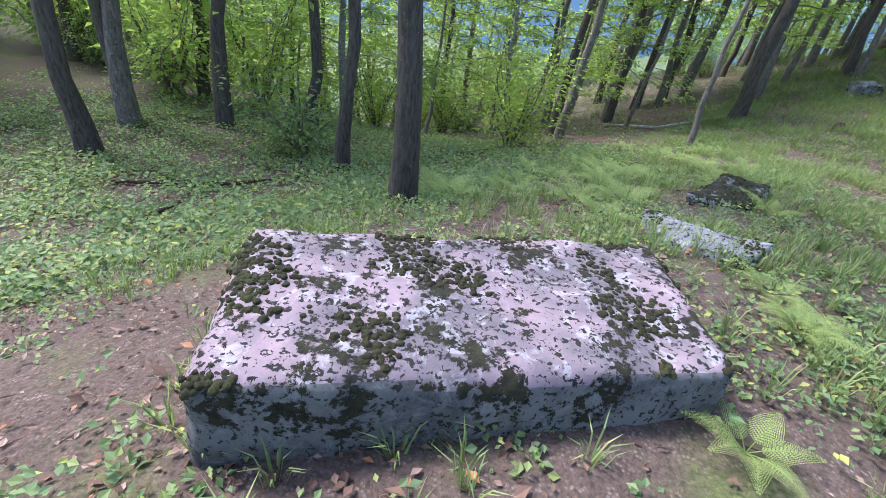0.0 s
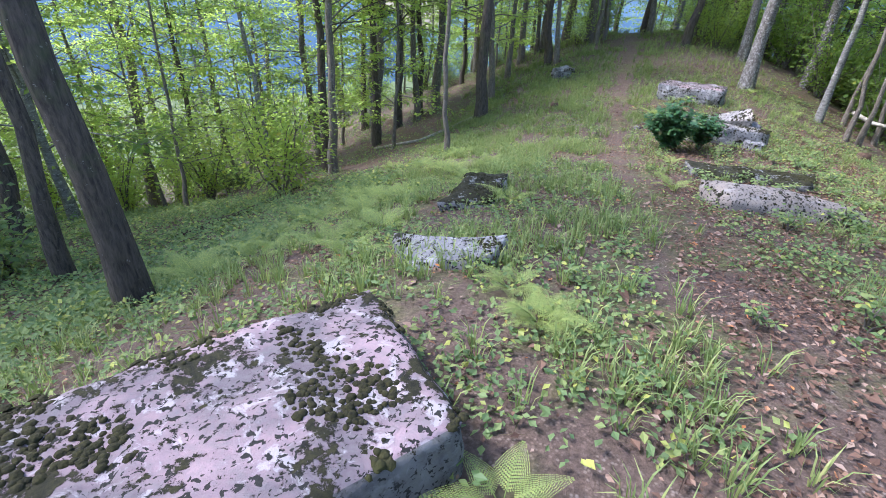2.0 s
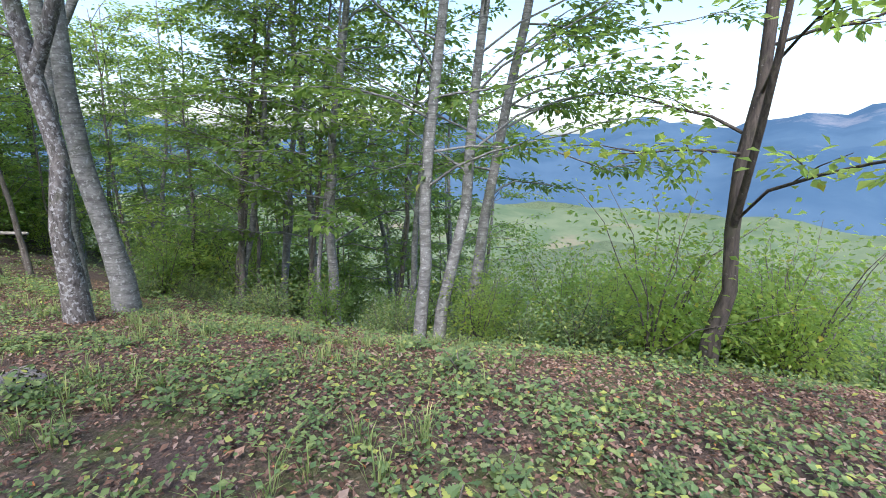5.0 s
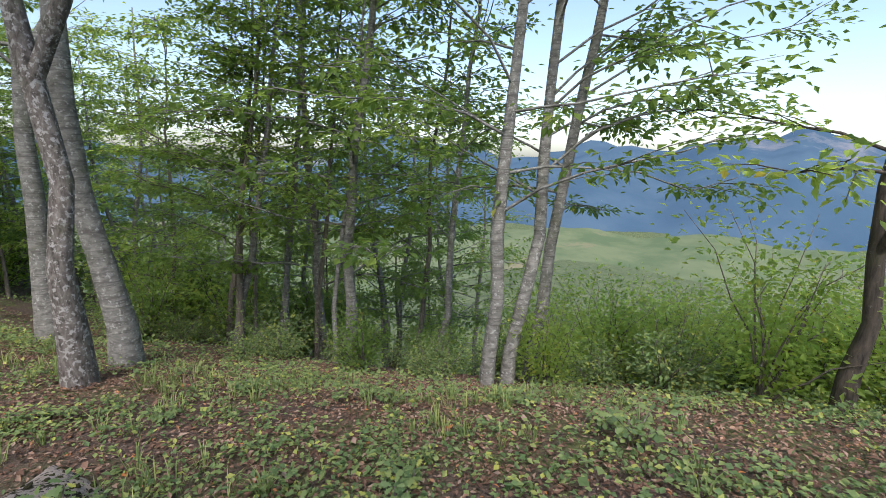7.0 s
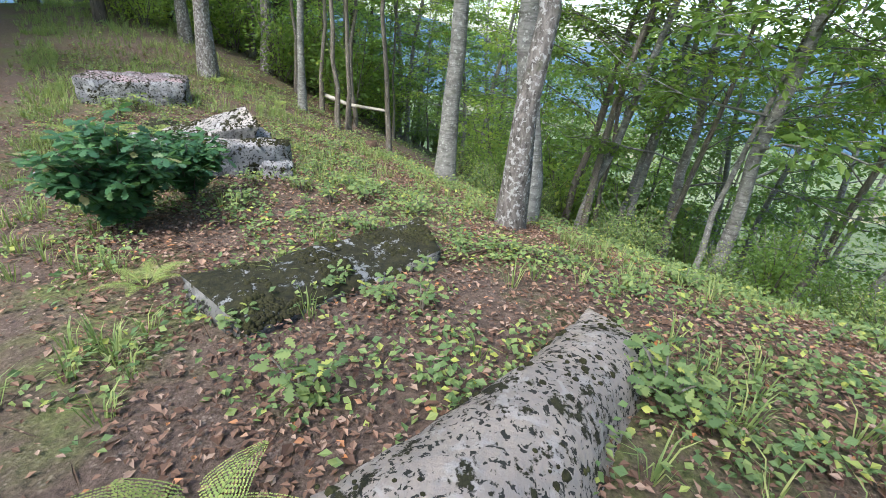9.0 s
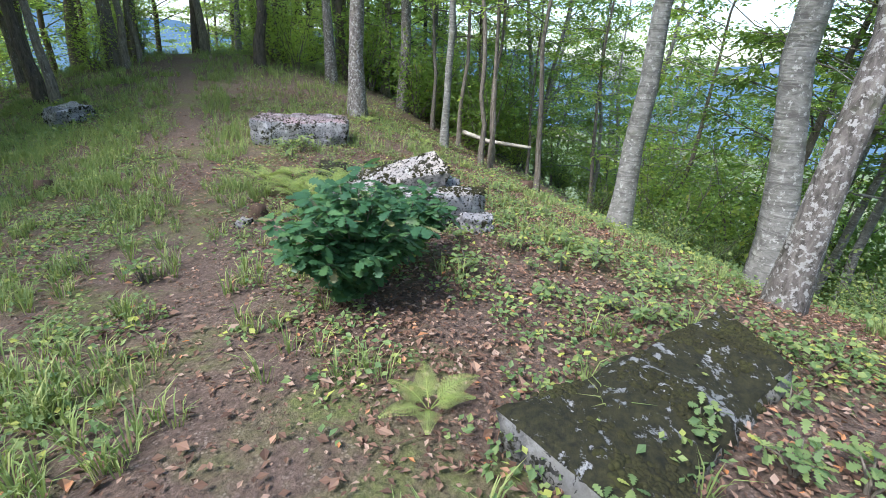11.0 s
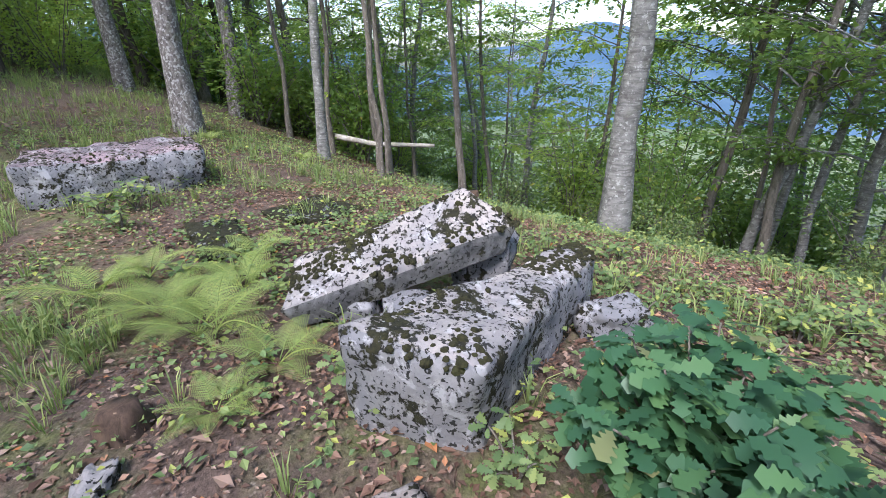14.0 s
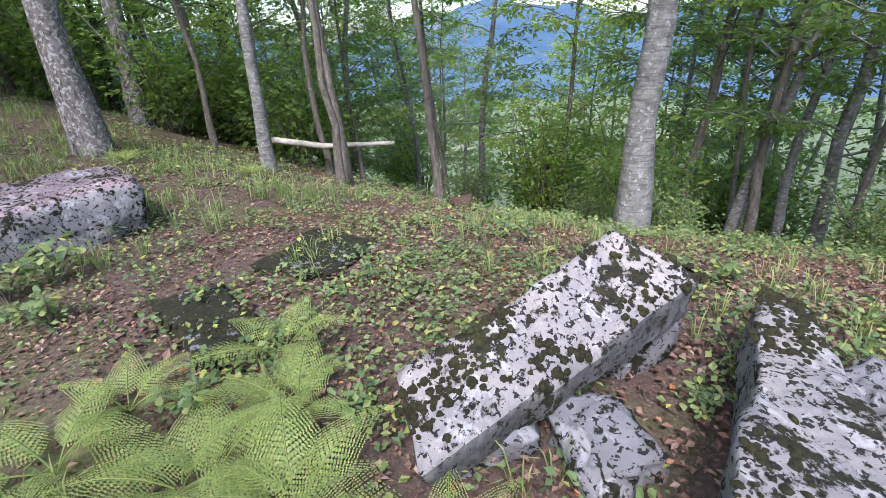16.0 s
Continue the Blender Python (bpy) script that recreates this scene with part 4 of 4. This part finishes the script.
for x, y, k, size in [(2.11, 2.00, 0, 0.7), (1.33, 1.15, 1, 0.55), (1.61, 8.36, 2, 0.9), (1.76, 6.55, 0, 1), (2.18, 5.99, 1, 0.9), (1.93, 4.49, 2, 0.9), (1.00, 5.44, 0, 0.8), (2.41, 11.21, 1, 0.9), (2.75, 6.30, 2, 0.8), (2.12, 2.08, 0, 0.7), (2.20, 2.49, 1, 0.6), (3.46, 4.45, 2, 0.7), (5.83, 4.34, 0, 0.8), (1.43, 4.50, 1, 0.9), (1.14, 6.66, 2, 0.9), (1.49, 3.79, 0, 0.8), (10.80, 8.91, 1, 1), (10.55, 8.47, 2, 1), (11.06, 8.47, 0, 0.9), (9.82, 8.20, 1, 0.6), (11.06, 9.44, 2, 1), (11.35, 9.25, 0, 0.9), (10.52, 8.57, 1, 0.9), (11.58, 8.54, 2, 0.9), (11.15, 8.54, 0, 0.8), (10.15, 8.01, 1, 0.8), (10.82, 8.78, 2, 0.9), (16.66, 9.23, 0, 0.8), (16.61, 10.79, 1, 0.8), (13.25, 10.56, 2, 0.7), (7.31, 5.64, 0, 0.6)]:
    fern(x, y, k, size)
for _ in range(26):
    s, d = rng.uniform(1.5, 9), rng.uniform(-5.5, -2.2)
    fern(*off_ridge(s, d), int(rng.integers(0, 3)), rng.uniform(0.7, 1.1))

# ---- herbs, grass and dead leaves: too many to count ----
def trail(s):
    return 0.6 - 1.0 / (1 + np.exp(-(s - 4.0)))


def spots(count, s0, s1, d0, d1, keep, seed):
    rng2 = np.random.default_rng(seed)
    s, d = rng2.uniform(s0, s1, count), rng2.uniform(d0, d1, count)
    patch = np.array([noise.fractal(Vector((a * 0.8 + seed, b * 0.8, 0)), 0.9, 2.0, 3) for a, b in zip(s, d)])
    ok = rng2.uniform(0, 1, count) < keep(s, d, patch)
    x, y = off_ridge(s[ok], d[ok])
    return np.stack([x, y, ground(x, y)], 1), rng2


def off_trail(s, d, wide=0.45):
    return 1 - np.exp(-(((d - trail(s)) / wide) ** 2))


def stuff(name, v, f, mat, label, category):
    return tagged(new(name, mesh_of(name, v, f, mat)), label, category, kind="stuff")


def spread(centres, rng2, low, high, r, h, flat, size, mat, name, label, category):
    n = rng2.integers(low, high, len(centres))
    c = np.repeat(centres, n, 0)
    m = len(c)
    a = rng2.uniform(0, 2 * np.pi, m)
    out = np.stack([np.cos(a), np.sin(a), np.zeros(m)], 1)
    tall = np.repeat(rng2.uniform(0.35, 1.0, len(centres)), n)[:, None]
    at = c + out * r * rng2.uniform(0.1, 1, (m, 1)) + np.array([0, 0, 1]) * h * tall * rng2.uniform(0.15, 1, (m, 1))
    k = size * rng2.uniform(0.55, 1.3, m)
    v, f = leaves(at, out + rng2.normal(0, 0.3, (m, 3)), np.array([0, 0, 1.0]) + rng2.normal(0, flat, (m, 3)), k * 1.25, k * 0.85, 0.15)
    return stuff(name, v, f, mat, label, category)


c, r2 = spots(30000, -4, 19, -6, 6.5, lambda s, d, p: np.clip(0.45 + p * 1.5, 0.05, 1) * off_trail(s, d, 0.38) * np.where(d > 0, 0.75, 1) * np.where(s < -1, 0.5, 1), 31)
spread(c, r2, 5, 12, 0.08, 0.15, 0.45, 0.034, M_HERB, "herbs", "low green herbs and seedlings covering the soil", "herbs")
c, r2 = spots(26000, -6, 30, -18, 12, lambda s, d, p: np.clip(0.4 + p, 0.1, 1) * np.clip((np.abs(d + 0.5) - 3.0) / 3 + (s > 16), 0, 1) * off_trail(s, d, 0.7) * np.where(d > 0, 0.45, 1), 32)
spread(c, r2, 6, 12, 0.16, 0.22, 0.4, 0.055, M_HERB, "herbs", "taller green undergrowth on the slopes", "herbs")
c, r2 = spots(3400, -1, 13, 1.2, 6, lambda s, d, p: np.clip(0.3 + p * 1.6, 0.02, 1), 33)
spread(c, r2, 6, 13, 0.10, 0.2, 0.4, 0.036, M_HERB, "herbs", "leafy green seedlings among dead leaves", "herbs")

c, r2 = spots(11000, -4, 9, -15, -4.5, lambda s, d, p: np.clip(0.5 + p, 0.1, 1), 34)
spread(c, r2, 6, 12, 0.2, 0.26, 0.4, 0.06, M_HERB, "herbs", "green ground plants on the shaded slope", "herbs")


def grass(centres, rng2, blades, tall, name, label):
    n = len(centres) * blades
    c = np.repeat(centres, blades, 0)
    a = rng2.uniform(0, 2 * np.pi, n)
    out = np.stack([np.cos(a), np.sin(a), np.zeros(n)], 1)
    h = (tall * rng2.uniform(0.4, 1.15, n))[:, None]
    lean = rng2.uniform(0.15, 0.8, (n, 1))
    side = np.stack([-np.sin(a), np.cos(a), np.zeros(n)], 1) * 0.0035
    base = c + out * rng2.uniform(0, 0.05, (n, 1))
    mid = base + out * h * lean * 0.35 + np.array([0, 0, 1]) * h * 0.6
    tip = base + out * h * lean + np.array([0, 0, 1]) * h * (0.95 - 0.3 * lean)
    v = np.stack([base - side, base + side, mid + side, tip, mid - side], 1).reshape(-1, 3)
    k = np.arange(n)[:, None] * 5
    f = (k + [0, 1, 2, 4]).tolist() + (k + [4, 2, 3]).tolist()
    return stuff(name, v, f, M_GRASS, label, "grass")


c, r2 = spots(14000, -2, 22, -6, 0.5, lambda s, d, p: np.clip(0.32 + p * 1.5, 0.03, 1) * off_trail(s, d, 0.38) * np.where(s < -0.5, 0.3, 1), 41)
grass(c, r2, 14, 0.2, "grass", "thin green grass tufts beside the trail")
c, r2 = spots(8000, 14, 32, -7, 5, lambda s, d, p: np.clip(0.5 + p * 1.2, 0.05, 1) * off_trail(s, d, 0.6), 43)
grass(c, r2, 9, 0.26, "grass", "short green grass on the rising crest")
c, r2 = spots(1500, 1, 13, 1.2, 5.5, lambda s, d, p: np.clip(0.1 + p * 1.2, 0.01, 1), 42)
grass(c, r2, 14, 0.22, "grass", "loose grass tufts between the stones")

c, r2 = spots(220000, -5, 20, -12, 8, lambda s, d, p: np.clip(0.55 - p * 0.9 + 0.25 * (d > 0), 0.12, 1) * np.where(d < -7, 0.6, 1), 51)
n = len(c)
a = r2.uniform(0, 2 * np.pi, n)
k = r2.choice([0.02, 0.032, 0.055], n, p=[0.6, 0.34, 0.06]) * r2.uniform(0.7, 1.3, n)
v, f = leaves(c + [0, 0, 0.012] + np.array([0, 0, 1]) * r2.uniform(0, 0.02, (n, 1)), np.stack([np.cos(a), np.sin(a), r2.normal(0, 0.2, n)], 1), np.array([0, 0, 1.0]) + r2.normal(0, 0.25, (n, 3)), k * 1.3, k * 0.8, 0.2)
stuff("leaf_litter", v, f, M_LITTER, "brown and orange dead leaves strewn over soil", "leaf litter")
c, r2 = spots(80000, -2, 14, 0.2, 6.5, lambda s, d, p: np.clip(0.6 - p * 0.6, 0.2, 1), 53)
n = len(c)
a = r2.uniform(0, 2 * np.pi, n)
k = r2.uniform(0.014, 0.036, n)
v, f = leaves(c + [0, 0, 0.02] + np.array([0, 0, 1]) * r2.uniform(0, 0.025, (n, 1)), np.stack([np.cos(a), np.sin(a), r2.normal(0, 0.25, n)], 1), np.array([0, 0, 1.0]) + r2.normal(0, 0.35, (n, 3)), k * 1.4, k * 0.8, 0.25)
stuff("leaf_litter", v, f, M_LITTER, "curled reddish dead leaves lying between the tombs", "leaf litter")
c, r2 = spots(3200, -4, 17, -5, 6, lambda s, d, p: 0.6 + 0 * s, 52)
n = len(c)
a = r2.uniform(0, 2 * np.pi, n)
L = r2.uniform(0.05, 0.3, n)
v, f = leaves(c + [0, 0, 0.02], np.stack([np.cos(a), np.sin(a), r2.normal(0, 0.08, n)], 1), np.tile([0, 0, 1.0], (n, 1)), L, np.full(n, 0.009), 0.5)
stuff("twigs", v, f, M_WOOD_ROT, "thin dry twigs scattered over the soil", "twigs")
